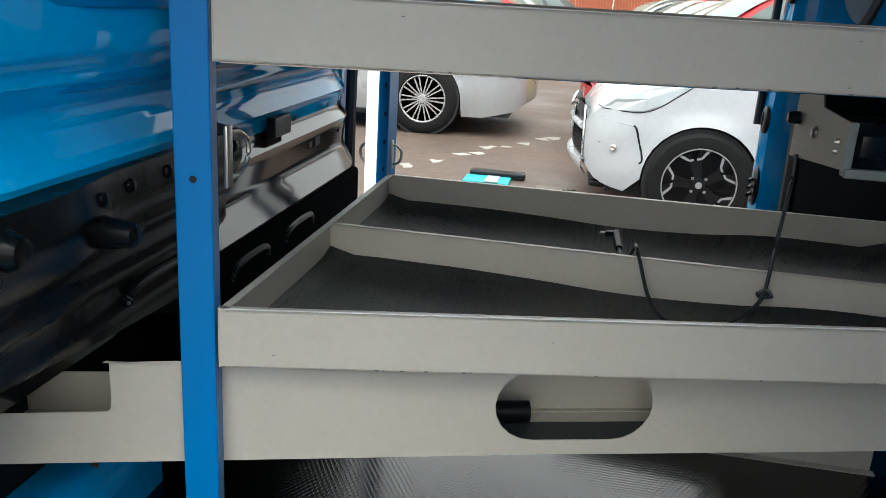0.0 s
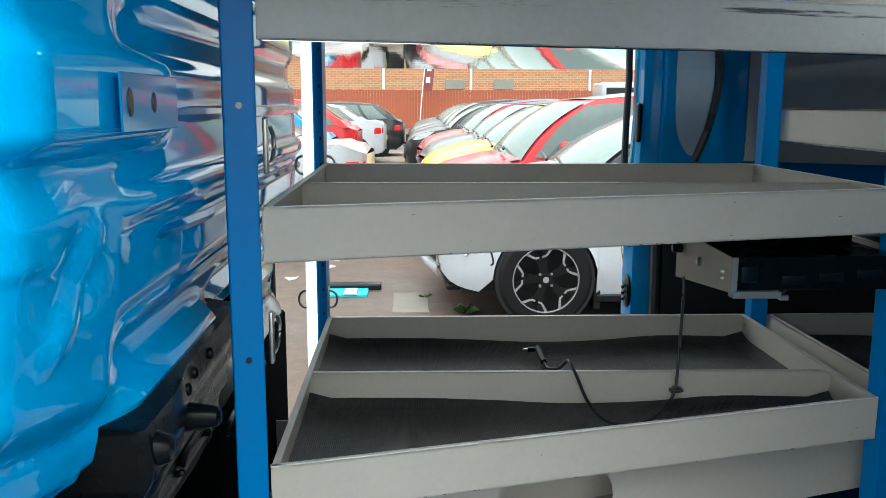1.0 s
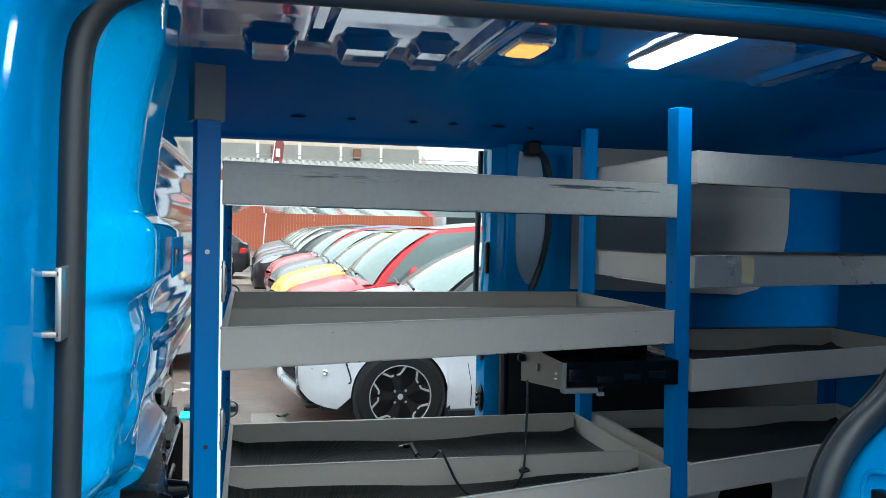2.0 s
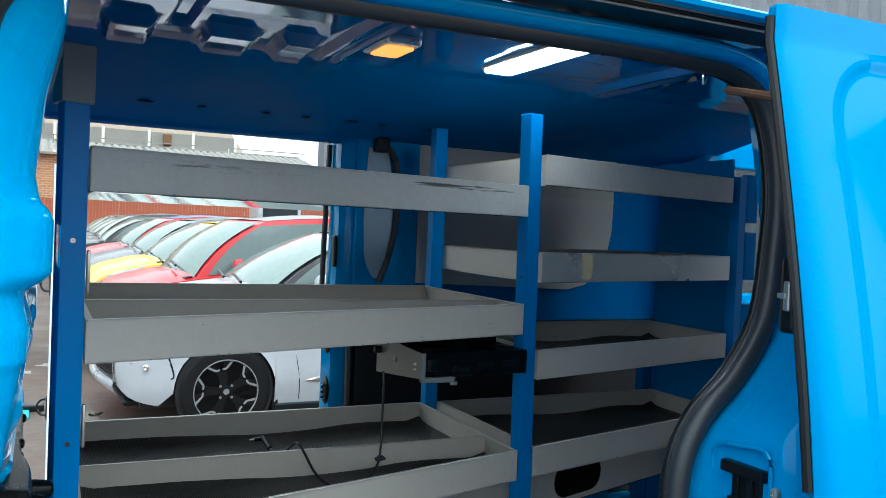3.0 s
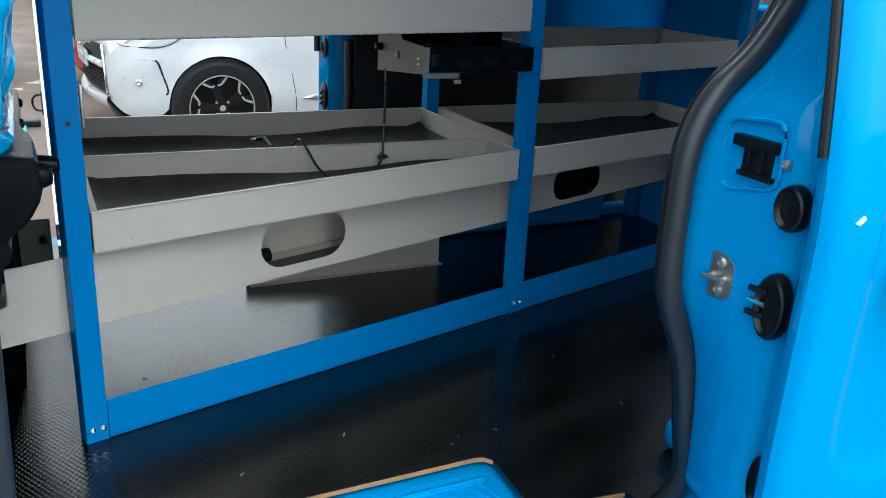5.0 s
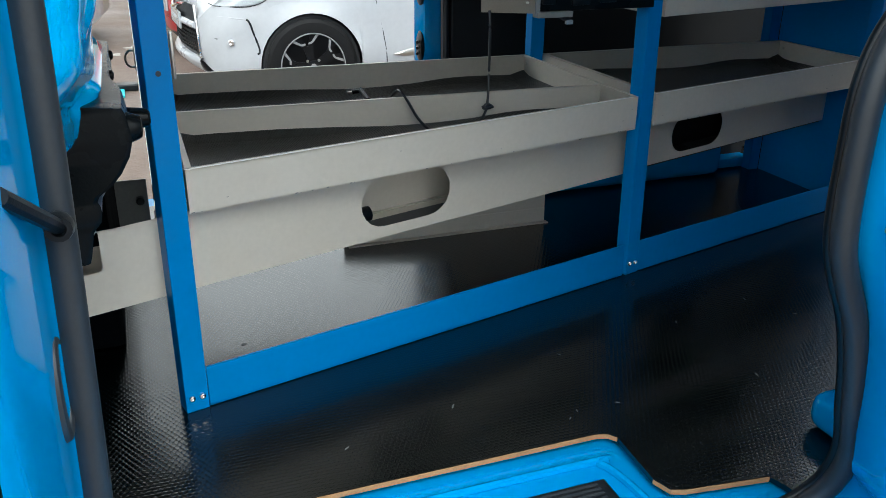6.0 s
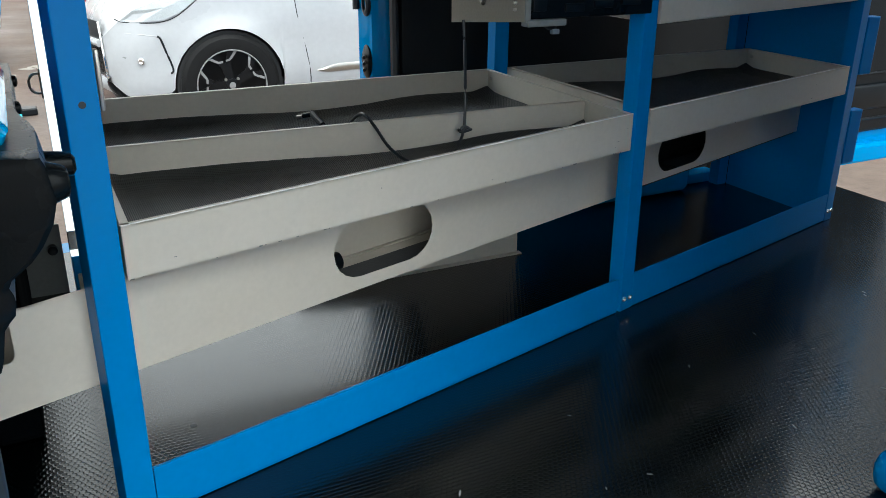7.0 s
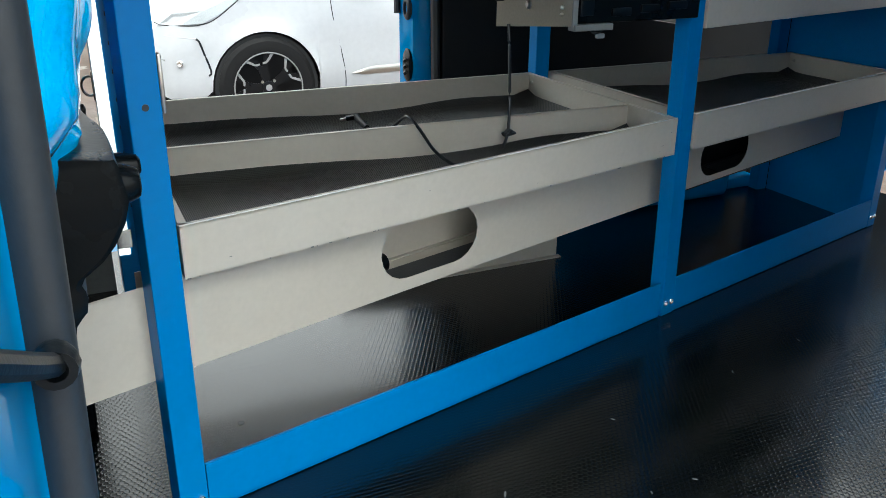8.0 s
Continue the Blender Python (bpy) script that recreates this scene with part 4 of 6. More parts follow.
part("door_shell", solid(1.965, 2.005, 0.42, 1.22, -0.12, 0.76, 0.01), VANBLUE, unseen_leaf)
part("door_lining", solid(1.945, 1.967, 0.45, 1.19, 0.0, 0.72, 0.01), TRIMBLACK, unseen_leaf, "black moulded door lining")
for y in (0.42, 1.14):
    part("window_post", solid(1.965, 2.005, y, y + 0.08, 0.76, 1.26, 0.008), VANBLUE, unseen_leaf)
part("window_head", solid(1.965, 2.005, 0.42, 1.22, 1.26, 1.38, 0.008), VANBLUE, unseen_leaf)
part("window_pane", solid(1.983, 1.987, 0.50, 1.14, 0.76, 1.26), TINTED, unseen_leaf, "dark tinted glass").visible_shadow = False
wall_rear = thing("wall_rear", "blue rear corner posts of the van beside the rear doors", "van side", kind="structure")
for y0, y1 in ((0.20, 0.415), (1.945, 2.27)):
    part("corner_post", solid(1.90, 2.0, y0, y1, -0.36, 1.40, 0.02, seg=3), VANBLUE, wall_rear, smooth=True)

# ---- racking ----
A = Vector((-0.405, 0.950))
SL = 0.2478
fy = lambda x: A.y + (x - A.x) * SL
BACK = 1.815
rack = thing("racking", "blue steel van racking with grey sheet-metal shelf trays in two bays", "racking")
ang = math.degrees(math.atan(SL))


def upright(name, x, z0, z1, w=0.043, d=0.038, y=None, mat=RACKBLUE):
    y = fy(x) if y is None else y
    bm = solid(0, w, 0, d, z0, z1, 0.002, m=Matrix.Translation((x, y, 0)) @ pose(0, 0, 0, 0, 0, ang if y < 1.7 else 0))
    return part(name, bm, mat, rack)


p1 = upright("front_post", -0.450, FLOOR, 1.178)
bm = solid(-0.006, 0.049, -0.004, 0.05, 1.176, 1.275, 0.002, m=Matrix.Translation((-0.450, fy(-0.450), 0)) @ pose(0, 0, 0, 0, 0, ang))
part("post_extension", bm, DARKGREY, p1, "dark grey post extension")
bm = solid(0, 0.043, 0, 0.038, 0, 1.32, 0.002, m=Matrix.Translation((0.648, fy(0.645), FLOOR)) @ pose(0, 0, 0, 0, -0.85, ang))
p2 = part("front_post", bm, RACKBLUE, rack)
p3 = upright("front_post", 1.585, FLOOR, 1.20)
for x, z in ((-0.429, 0.592), (-0.430, 0.942)):
    bm = lathe(bmesh.new(), [(0.0045, -0.001), (0.0045, 0.0008), (0.0001, 0.0008)], 12, Matrix.Translation((x, fy(x) - 0.0004, z)) @ pose(0, 0, 0, 90, 0, 0))
    part("post_hole", bm, RUBBER if z < 0.7 else STEEL, p1)
for p, x in ((p1, -0.450), (p2, 0.6465), (p3, 1.585)):
    for k in (0.012, 0.031):
        screw(p, (x + k, fy(x + k) - 0.001, 0.0), 0.0065, (0.24, -0.97, 0))
for k in range(9, 16):
    z = 0.10 + 0.07 * k
    bm = solid(-0.001, 0.0006, 0.012, 0.018, z, z + 0.011, m=Matrix.Translation((0.6485 - 0.0148 * (z + 0.03), fy(0.645), 0)) @ pose(0, 0, 0, 0, 0, ang))
    part("adjuster_hole", bm, RUBBER, p2)
b1 = part("back_post", solid(-0.452, -0.404, 1.790, 1.872, -0.02, 1.11, 0.002), RACKBLUE, rack)
part("edge_strip", solid(-0.4525, -0.427, 1.785, 1.7902, 0.088, 1.115, 0.0015), STRIPALU, b1, "thin white tape with an added glow")
part("strip_end", solid(-0.4535, -0.420, 1.783, 1.7897, 0.105, 0.150, 0.002), POLISHED, b1, "crumpled foil tape")
for k in range(15):
    part("adjuster_hole", solid(-0.4135, -0.4095, 1.7890, 1.7897, 0.20 + 0.06 * k, 0.209 + 0.06 * k), LINING, b1)
kick = part("kick_plate", solid(-0.64, -0.466, 1.868, 1.874, FLOOR, 0.142, 0.001), DARKGREY, rack, "dark grey kick plate with a black knob")
part("plate_knob", lathe(bmesh.new(), [(0.011, 0), (0.011, 0.018), (0.006, 0.022), (0.0001, 0.022)], 14, Matrix.Translation((-0.487, 1.868, 0.085)) @ pose(0, 0, 0, 90, 0, 0)), BLACK, kick, smooth=True)
upright("back_post", 0.650, FLOOR, 1.31, 0.042, 0.04, 1.815)
upright("back_post", 1.560, FLOOR, 0.66, 0.040, 0.04, 1.86)
for x0, x1 in ((-0.407, 0.638), (0.681, 1.585)):
    bm = bmesh.new()
    strip(bm, (x0, fy(x0) + 0.0015), (x1, fy(x1) + 0.0015), -0.027, 0.054, 0.005)
    strip(bm, (x0, fy(x0) + 0.0015), (x1, fy(x1) + 0.0015), -0.028, -0.024, 0.024)
    part("floor_rail", bm, RACKBLUE, rack)
bm = bmesh.new()
box(bm, 1.604, 1.612, 1.50, 1.862, FLOOR, 1.262)
part("end_panel", bm, RACKBLUE, rack, "flat blue end panel")
for z in (0.14, 0.40, 0.62, 0.86, 1.05):
    part("end_bracket", solid(1.625, 1.675, 1.45, 1.48, z, z + 0.16, 0.004), RACKBLUE, rack)


def tray(x0, x1, top, lip=0.077, divider=False, rubber=False, mat=GREY, front=None, dv=(1.392, 1.374)):
    """A folded sheet tray that follows the rack's slanting front."""
    t = 0.0022
    fl, fr, br, bl = (x0, fy(x0)), (x1, fy(x1)), (x1, BACK), (x0, BACK)
    base = part("tray", prism(bmesh.new(), [fl, fr, br, bl], "z", top - lip, top - lip + t), mat, rack)
    part("tray_underside", prism(bmesh.new(), [(fl[0] + 0.006, fl[1] + 0.008), (fr[0] - 0.006, fr[1] + 0.008), br, bl], "z", top - lip - 0.0015, top - lip - 0.0004), POLISHED, base, "polished bare metal underside")
    for nm, a, b in (("tray_front", fl, fr), ("tray_side", fr, br), ("tray_back", br, bl), ("tray_side", bl, fl)):
        bm = bmesh.new()
        strip(bm, a, b, top - lip, top, t)
        strip(bm, a, b, top - 0.0025, top + 0.0005, 0.011)
        side = part(nm, bm, (front or mat) if nm == "tray_front" else mat, base)
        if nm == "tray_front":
            # edge highlight put in as a thin white strip
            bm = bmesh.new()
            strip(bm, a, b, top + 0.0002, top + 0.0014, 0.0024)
            part("rim_highlight", bm, WHITESTRIP, side, "bright line along the rim, a painted highlight")
    if divider:
        bm = bmesh.new()
        strip(bm, (x0 + t, dv[0]), (x1 - t, dv[1]), top - lip + t, top - 0.004, t)
        strip(bm, (x0 + t, dv[0]), (x1 - t, dv[1]), top - 0.0065, top - 0.0035, 0.009)
        part("tray_divider", bm, mat, base)
    if rubber:
        runs = [((fl[1] + 0.004, fr[1] + 0.004), (dv[0] - 0.003, dv[1] - 0.003)), ((dv[0] + 0.004, dv[1] + 0.004), (BACK - t, BACK - t))] if divider else [((fl[1] + 0.004, fr[1] + 0.004), (BACK - t, BACK - t))]
        for (a0, a1), (c0, c1) in runs:
            bm = bmesh.new()
            rows = []
            for i in range(25):
                u = i / 24
                x = x0 + 0.004 + (x1 - x0 - 0.008) * u
                ya, yc = a0 + (a1 - a0) * u, c0 + (c1 - c0) * u
                row = []
                for j in range(13):
                    v = j / 12
                    wave = 0.002 * math.sin(7 * u + 3 * top) + 0.0025 * math.sin(17 * u + 1.3)
                    curl = 0.016 * max(0, abs(v - 0.5) * 2 - 0.8) / 0.2 * (0.6 + 0.4 * math.sin(9 * u)) if v > 0.5 else 0.0
                    curl += 0.014 * max(0, abs(u - 0.5) * 2 - 0.92) / 0.08
                    row.append((x, ya + (yc - ya) * v, top - lip + t + 0.004 + max(0, wave) + curl))
                rows.append(row)
            grid(bm, rows)
            part("rubber_mat", bm, MAT, base, "black finely ribbed rubber mat", smooth=True)
    for y in (BACK - 0.02,):
        for x, ax in ((x0 + t, (1, 0, 0)), (x1 - t, (-1, 0, 0))):
            screw(base, (x, y, top - 0.022), 0.005, ax, "tray_screw", STEEL)
    return base


T1 = tray(-0.405, 0.632, 0.430, divider=True, rubber=True)
T2 = tray(-0.405, 0.632, 0.805, divider=True, dv=(1.357, 1.36))
T3 = tray(-0.405, 0.632, 1.105, front=SCRAPED)
T4 = tray(0.690, 1.570, 0.430, rubber=True)
tray(0.690, 1.545, 0.684, rubber=True)
T6 = tray(0.690, 1.545, 0.937, rubber=True, front=ALU)
T7 = tray(0.690, 1.545, 1.190, front=SCUFFED)
# chipped paint along the lower edges and a few dark nicks
random.seed(11)
for base, x0, x1, top, n in ((T1, -0.40, 0.62, 0.430, 26), (T2, -0.40, 0.62, 0.805, 20), (T3, -0.40, 0.62, 1.105, 14), (T4, 0.70, 1.56, 0.430, 10), (T7, 0.70, 1.56, 1.190, 8)):
    bm = bmesh.new()
    for k in range(n):
        x = random.uniform(x0, x1)
        low = random.random() < 0.75
        z = top - 0.0765 if low else random.uniform(top - 0.07, top - 0.01)
        w, h = random.uniform(0.001, 0.006), random.uniform(0.0008, 0.0022) * (1 if low else 0.8)
        strip(bm, (x - w * 0.5, fy(x - w * 0.5) - 0.0006), (x + w * 0.5, fy(x + w * 0.5) - 0.0006), z, z + h, 0.0005)
    tagged(part("paint_chip", bm, DARKGREY, base), "dark chipped paint", kind="stuff")
# aged tape on the bare aluminium front
bm = prism(bmesh.new(), [(0.842, 0.870), (0.878, 0.866), (0.884, 0.90), (0.880, 0.936), (0.836, 0.935), (0.844, 0.905)], "y", 0, 0.0008)
for v in bm.verts:
    v.co.y += fy(v.co.x) - 0.0011
part("tape_patch", bm, material("old_tape", (0.60, 0.50, 0.28), 0.6, vary=0.2, scale=20), T6, "yellowed torn tape")


fs = lambda x: 1.1167 + 0.3086 * x


def skirt(left, x1, z0, ztop, hole, hz, hw, hh, thick=0.002):
    """A sheet under the low trays, on its own slant, with a long rounded hand hole. left: the outline of its left end, top to bottom."""
    n = 10
    bm = bmesh.new()
    arc = lambda c, a0: [(c + hh * math.cos(a0 + math.pi * k / n), hz + hh * math.sin(a0 + math.pi * k / n)) for k in range(n + 1)]
    lrim, rrim = arc(hole - hw, math.pi / 2), arc(hole + hw, -math.pi / 2)
    faces = ([(hole - hw, ztop)] + left + [(hole - hw, z0)] + lrim[::-1],
             [(hole + hw, z0), (x1, z0), (x1, ztop), (hole + hw, ztop)] + rrim[::-1],
             [(hole - hw, ztop), lrim[0], rrim[-1], (hole + hw, ztop)],
             [lrim[-1], (hole - hw, z0), (hole + hw, z0), rrim[0]])
    sides = [[bm.verts.new((x, fs(x) + off, z)) for off in (0, thick)] for x, z in lrim + rrim]
    for f in faces:
        for off in (0, thick):
            bm.faces.new([bm.verts.new((x, fs(x) + off, z)) for x, z in f])
    for i, a in enumerate(sides):
        c = sides[(i + 1) % len(sides)]
        bm.faces.new((a[0], a[1], c[1], c[0]))
    bmesh.ops.remove_doubles(bm, verts=bm.verts, dist=0.0002)
    return bm


# the first sheet runs on past the post and ends in a notch
notch = rounded([(-0.553, 0.346), (-0.553, 0.270), (-0.735, 0.266), (-0.735, 0.194)], [0.010, 0.012, 0, 0])
part("front_skirt", skirt(notch, 0.742, 0.200, 0.354, 0.040, 0.277, 0.054, 0.054), GREY, rack, "grey sheet skirt with a rounded hand hole")
part("front_skirt", skirt([(0.743, 0.354), (0.743, 0.206)], 1.598, 0.206, 0.354, 0.975, 0.272, 0.056, 0.051), GREY, rack, "grey sheet skirt with a rounded hand hole")
# low upright sheet standing on the floor under the tray, folded at its foot and cut down towards the first post
bm = prism(bmesh.new(), [(0.02, 0.014), (0.628, 0.014), (0.628, 0.350), (0.395, 0.350), (0.335, 0.060), (0.10, 0.036), (0.02, 0.020)], "y", 1.630, 1.632)
prism(bm, [(0.02, FLOOR + 0.001), (0.628, FLOOR + 0.001), (0.628, 0.0142), (0.02, 0.0142)], "y", 1.6285, 1.634)
box(bm, 0.03, 0.634, 1.612, 1.629, FLOOR + 0.0005, FLOOR + 0.003)
part("rear_skirt", bm, GREY, rack)
# black sheet added behind the second hand hole to paint its shade
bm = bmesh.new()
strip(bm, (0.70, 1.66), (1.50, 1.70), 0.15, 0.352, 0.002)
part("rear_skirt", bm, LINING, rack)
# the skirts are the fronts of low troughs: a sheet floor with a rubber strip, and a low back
# the second trough is black: the shade inside it is in the colour
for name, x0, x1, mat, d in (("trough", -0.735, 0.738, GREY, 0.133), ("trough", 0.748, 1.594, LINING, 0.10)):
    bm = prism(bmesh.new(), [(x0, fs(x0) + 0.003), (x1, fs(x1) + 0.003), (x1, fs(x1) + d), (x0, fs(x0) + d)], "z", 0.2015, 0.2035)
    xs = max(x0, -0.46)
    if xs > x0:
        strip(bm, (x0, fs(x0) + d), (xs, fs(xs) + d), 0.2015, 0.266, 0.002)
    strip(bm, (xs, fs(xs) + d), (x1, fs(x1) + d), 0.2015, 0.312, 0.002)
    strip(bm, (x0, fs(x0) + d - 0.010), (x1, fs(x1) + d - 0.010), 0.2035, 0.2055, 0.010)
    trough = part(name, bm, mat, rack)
    m0, m1 = x0 + 0.25, x1 - 0.02
    bm = prism(bmesh.new(), [(m0, fs(m0) + 0.004), (m1, fs(m1) + 0.004), (m1, fs(m1) + 0.086), (m0, fs(m0) + 0.086)], "z", 0.2036, 0.2065)
    part("rubber_strip", bm, RUBBER, trough, "black rubber strip")
bm = solid(1.596, 1.603, fs(1.6) - 0.002, fs(1.6) + 0.024, 0.206, 0.352)
part("skirt_flange", bm, ALU, rack)


strut = thing("foot_rail", "blue painted steel rail at the foot of the bulkhead", "rail")
bm = bmesh.new()
section = [(-0.735, 0.100), (-0.690, 0.103), (-0.672, 0.104), (-0.660, 0.100), (-0.655, 0.078), (-0.646, 0.070), (-0.643, 0.062), (-0.644, 0.040), (-0.652, 0.030), (-0.652, FLOOR)]
grid(bm, [[(x, y, z) for x, z in section] for y in (0.86, 0.9, 1.0, 1.12, 1.24)])
part("rail_sheet", bm, VANBLUE, strut, smooth=True)
screw(strut, (-0.664, 1.066, 0.101), 0.006, (0.4, 0, 0.9), "rail_screw", RUBBER)
crumb = thing("yellow_crumb", "tiny yellow scrap lying by the tray divider", "scrap")
part("scrap", solid(-0.206, -0.196, 1.376, 1.380, 0.3605, 0.364, 0.001), AMBERBIT, crumb)
pipe = thing("short_pipe", "short black plastic pipe lying in the trough behind the hand hole", "pipe")
bm = bmesh.new()
tube(bm, [(-0.135, 1.163, 0.2232), (-0.026, 1.197, 0.2232)], 0.0165, 18)
part("pipe_body", bm, BLACK, pipe, smooth=True)


def ring_handle(x, y, z, parent, h=0.05, r=0.004, out=(1, 0)):
    bm = bmesh.new()
    pts = smoothed([(x, y, z - h), (x + 0.012 * out[0], y + 0.012 * out[1], z - h), (x + 0.021 * out[0], y + 0.021 * out[1], z - h * 0.5), (x + 0.022 * out[0], y + 0.022 * out[1], z + h * 0.4), (x + 0.012 * out[0], y + 0.012 * out[1], z + h), (x, y, z + h)], 5)
    tube(bm, pts, r, 8)
    box(bm, x - 0.002, x + 0.004, y - 0.008, y + 0.008, z - h - 0.012, z + h + 0.012, 0.002)
    return part("tie_loop", bm, STEEL, parent, "zinc-plated tie-down loop", smooth=True)


for z in (0.614, 0.887):
    ring_handle(-0.404, 0.984, z, p1, 0.026, r=0.0034, out=(0.15, 2.4))
for z in (0.47, 0.80):
    ring_handle(-0.4055, 1.835, z, b1, 0.020, r=0.003)
    ring_handle(-0.4535, 1.835, z, b1, 0.020, r=0.003, out=(-1, 0))

# ---- supply box under the middle tray and its cable ----
unit = thing("power_unit", "black electrical unit with a bare metal end plate under the shelf", "power unit")
PLATE = material("galvanised_sheet", (0.30, 0.275, 0.215), 0.5, metal=0.15, vary=0.12, scale=14)
pl = part("end_plate", prism(bmesh.new(), [(1.176, 0.631), (1.462, 0.601), (1.462, 0.727), (1.34, 0.727), (1.31, 0.695), (1.176, 0.692)], "x", 0.337, 0.340), PLATE, unit, "bare metal end plate")
bm = solid(0.337, 0.348, 1.172, 1.1765, 0.630, 0.692, 0.001)
box(bm, 0.340, 0.424, 1.168, 1.192, 0.622, 0.634, 0.002)
part("plate_flange", bm, DARKGREY, pl, "dark folded flange and foot")
for y, z, r in ((1.328, 0.657, 0.009), (1.206, 0.662, 0.004), (1.206, 0.650, 0.003)):
    part("plate_bolt", lathe(bmesh.new(), [(r, -0.001), (r, 0.003), (r * 0.6, 0.006), (0.0001, 0.006)], 12, Matrix.Translation((0.337, y, z)) @ pose(0, 0, 0, 0, -90, 0)), STEEL, pl, smooth=True)
part("plate_knob", lathe(bmesh.new(), [(0.010, -0.001), (0.010, 0.014), (0.007, 0.018), (0.0001, 0.018)], 12, Matrix.Translation((0.337, 1.436, 0.664)) @ pose(0, 0, 0, 0, -90, 0)), BLACK, pl, smooth=True)
bm = solid(0.341, 0.632, 1.180, 1.460, 0.634, 0.693, 0.003)
box(bm, 0.345, 0.632, 1.34, 1.455, 0.690, 0.727, 0.002)
part("unit_body", bm, TRIMBLACK, unit)
bm = solid(0.356, 0.386, 1.1765, 1.1815, 0.648, 0.676, 0.002)
part("unit_socket", bm, BLACK, unit, smooth=True)
for k in range(3):
    part("unit_clip", solid(0.425 + 0.065 * k, 0.468 + 0.065 * k, 1.1745, 1.1815, 0.645 + 0.004 * k, 0.660 + 0.004 * k, 0.002), BLACK, unit, smooth=True)
lead = thing("power_lead", "thin black cable with a small plug hanging into the tray", "cable")
bm = bmesh.new()
tube(bm, smoothed([(0.334, 1.404, 0.612), (0.333, 1.395, 0.57), (0.318, 1.36, 0.47), (0.312, 1.352, 0.40), (0.29, 1.335, 0.372), (0.24, 1.28, 0.3635), (0.19, 1.262, 0.3635), (0.155, 1.285, 0.366), (0.135, 1.33, 0.385), (0.122, 1.375, 0.42), (0.115, 1.41, 0.436), (0.116, 1.45, 0.426), (0.112, 1.51, 0.392), (0.102, 1.58, 0.370), (0.098, 1.626, 0.371)], 8), 0.0032, 8)
part("lead_wire", bm, RUBBER, lead, smooth=True)
bm = bmesh.new()
tube(bm, [(0.098, 1.622, 0.371), (0.094, 1.66, 0.380), (0.092, 1.682, 0.387)], 0.007, 8)
tube(bm, [(0.096, 1.674, 0.386), (0.074, 1.690, 0.380)], 0.0062, 8)
part("plug", bm, BLACK, lead, smooth=True)
bm = bmesh.new()
tube(bm, [(0.076, 1.689, 0.380), (0.062, 1.700, 0.376)], 0.0035, 8)
part("plug_tip", bm, STEEL, lead, smooth=True)
bm = bmesh.new()
for k in range(3):
    tube(bm, smoothed([(0.312 + 0.006 * math.sin(k * 2), 1.352, 0.405 - k * 0.006), (0.322, 1.347 - 0.004 * k, 0.400), (0.316, 1.358, 0.392), (0.304, 1.352 + 0.004 * k, 0.397)], 4, closed=True), 0.0028, 6, closed=True)
part("knot", bm, RUBBER, lead, smooth=True)
stub = thing("loose_cable", "loose black cable loop with white connector under the unit", "cable")
bm = bmesh.new()
tube(bm, smoothed([(0.455, 1.30, 0.634), (0.460, 1.30, 0.612), (0.475, 1.30, 0.600), (0.490, 1.30, 0.606), (0.50, 1.30, 0.634)], 5), 0.004, 8)
part("cable_loop", bm, RUBBER, stub, smooth=True)
part("connector", solid(0.479, 0.497, 1.295, 1.305, 0.588, 0.598, 0.002), LENS, stub, "white connector")


# ---- cars ----
def paint(name, color, metal=0.0):
    return material(name, color, 0.3, metal=metal, coat=0.35, vary=0.05, scale=2, rough_vary=0.15, gloss=0.3)


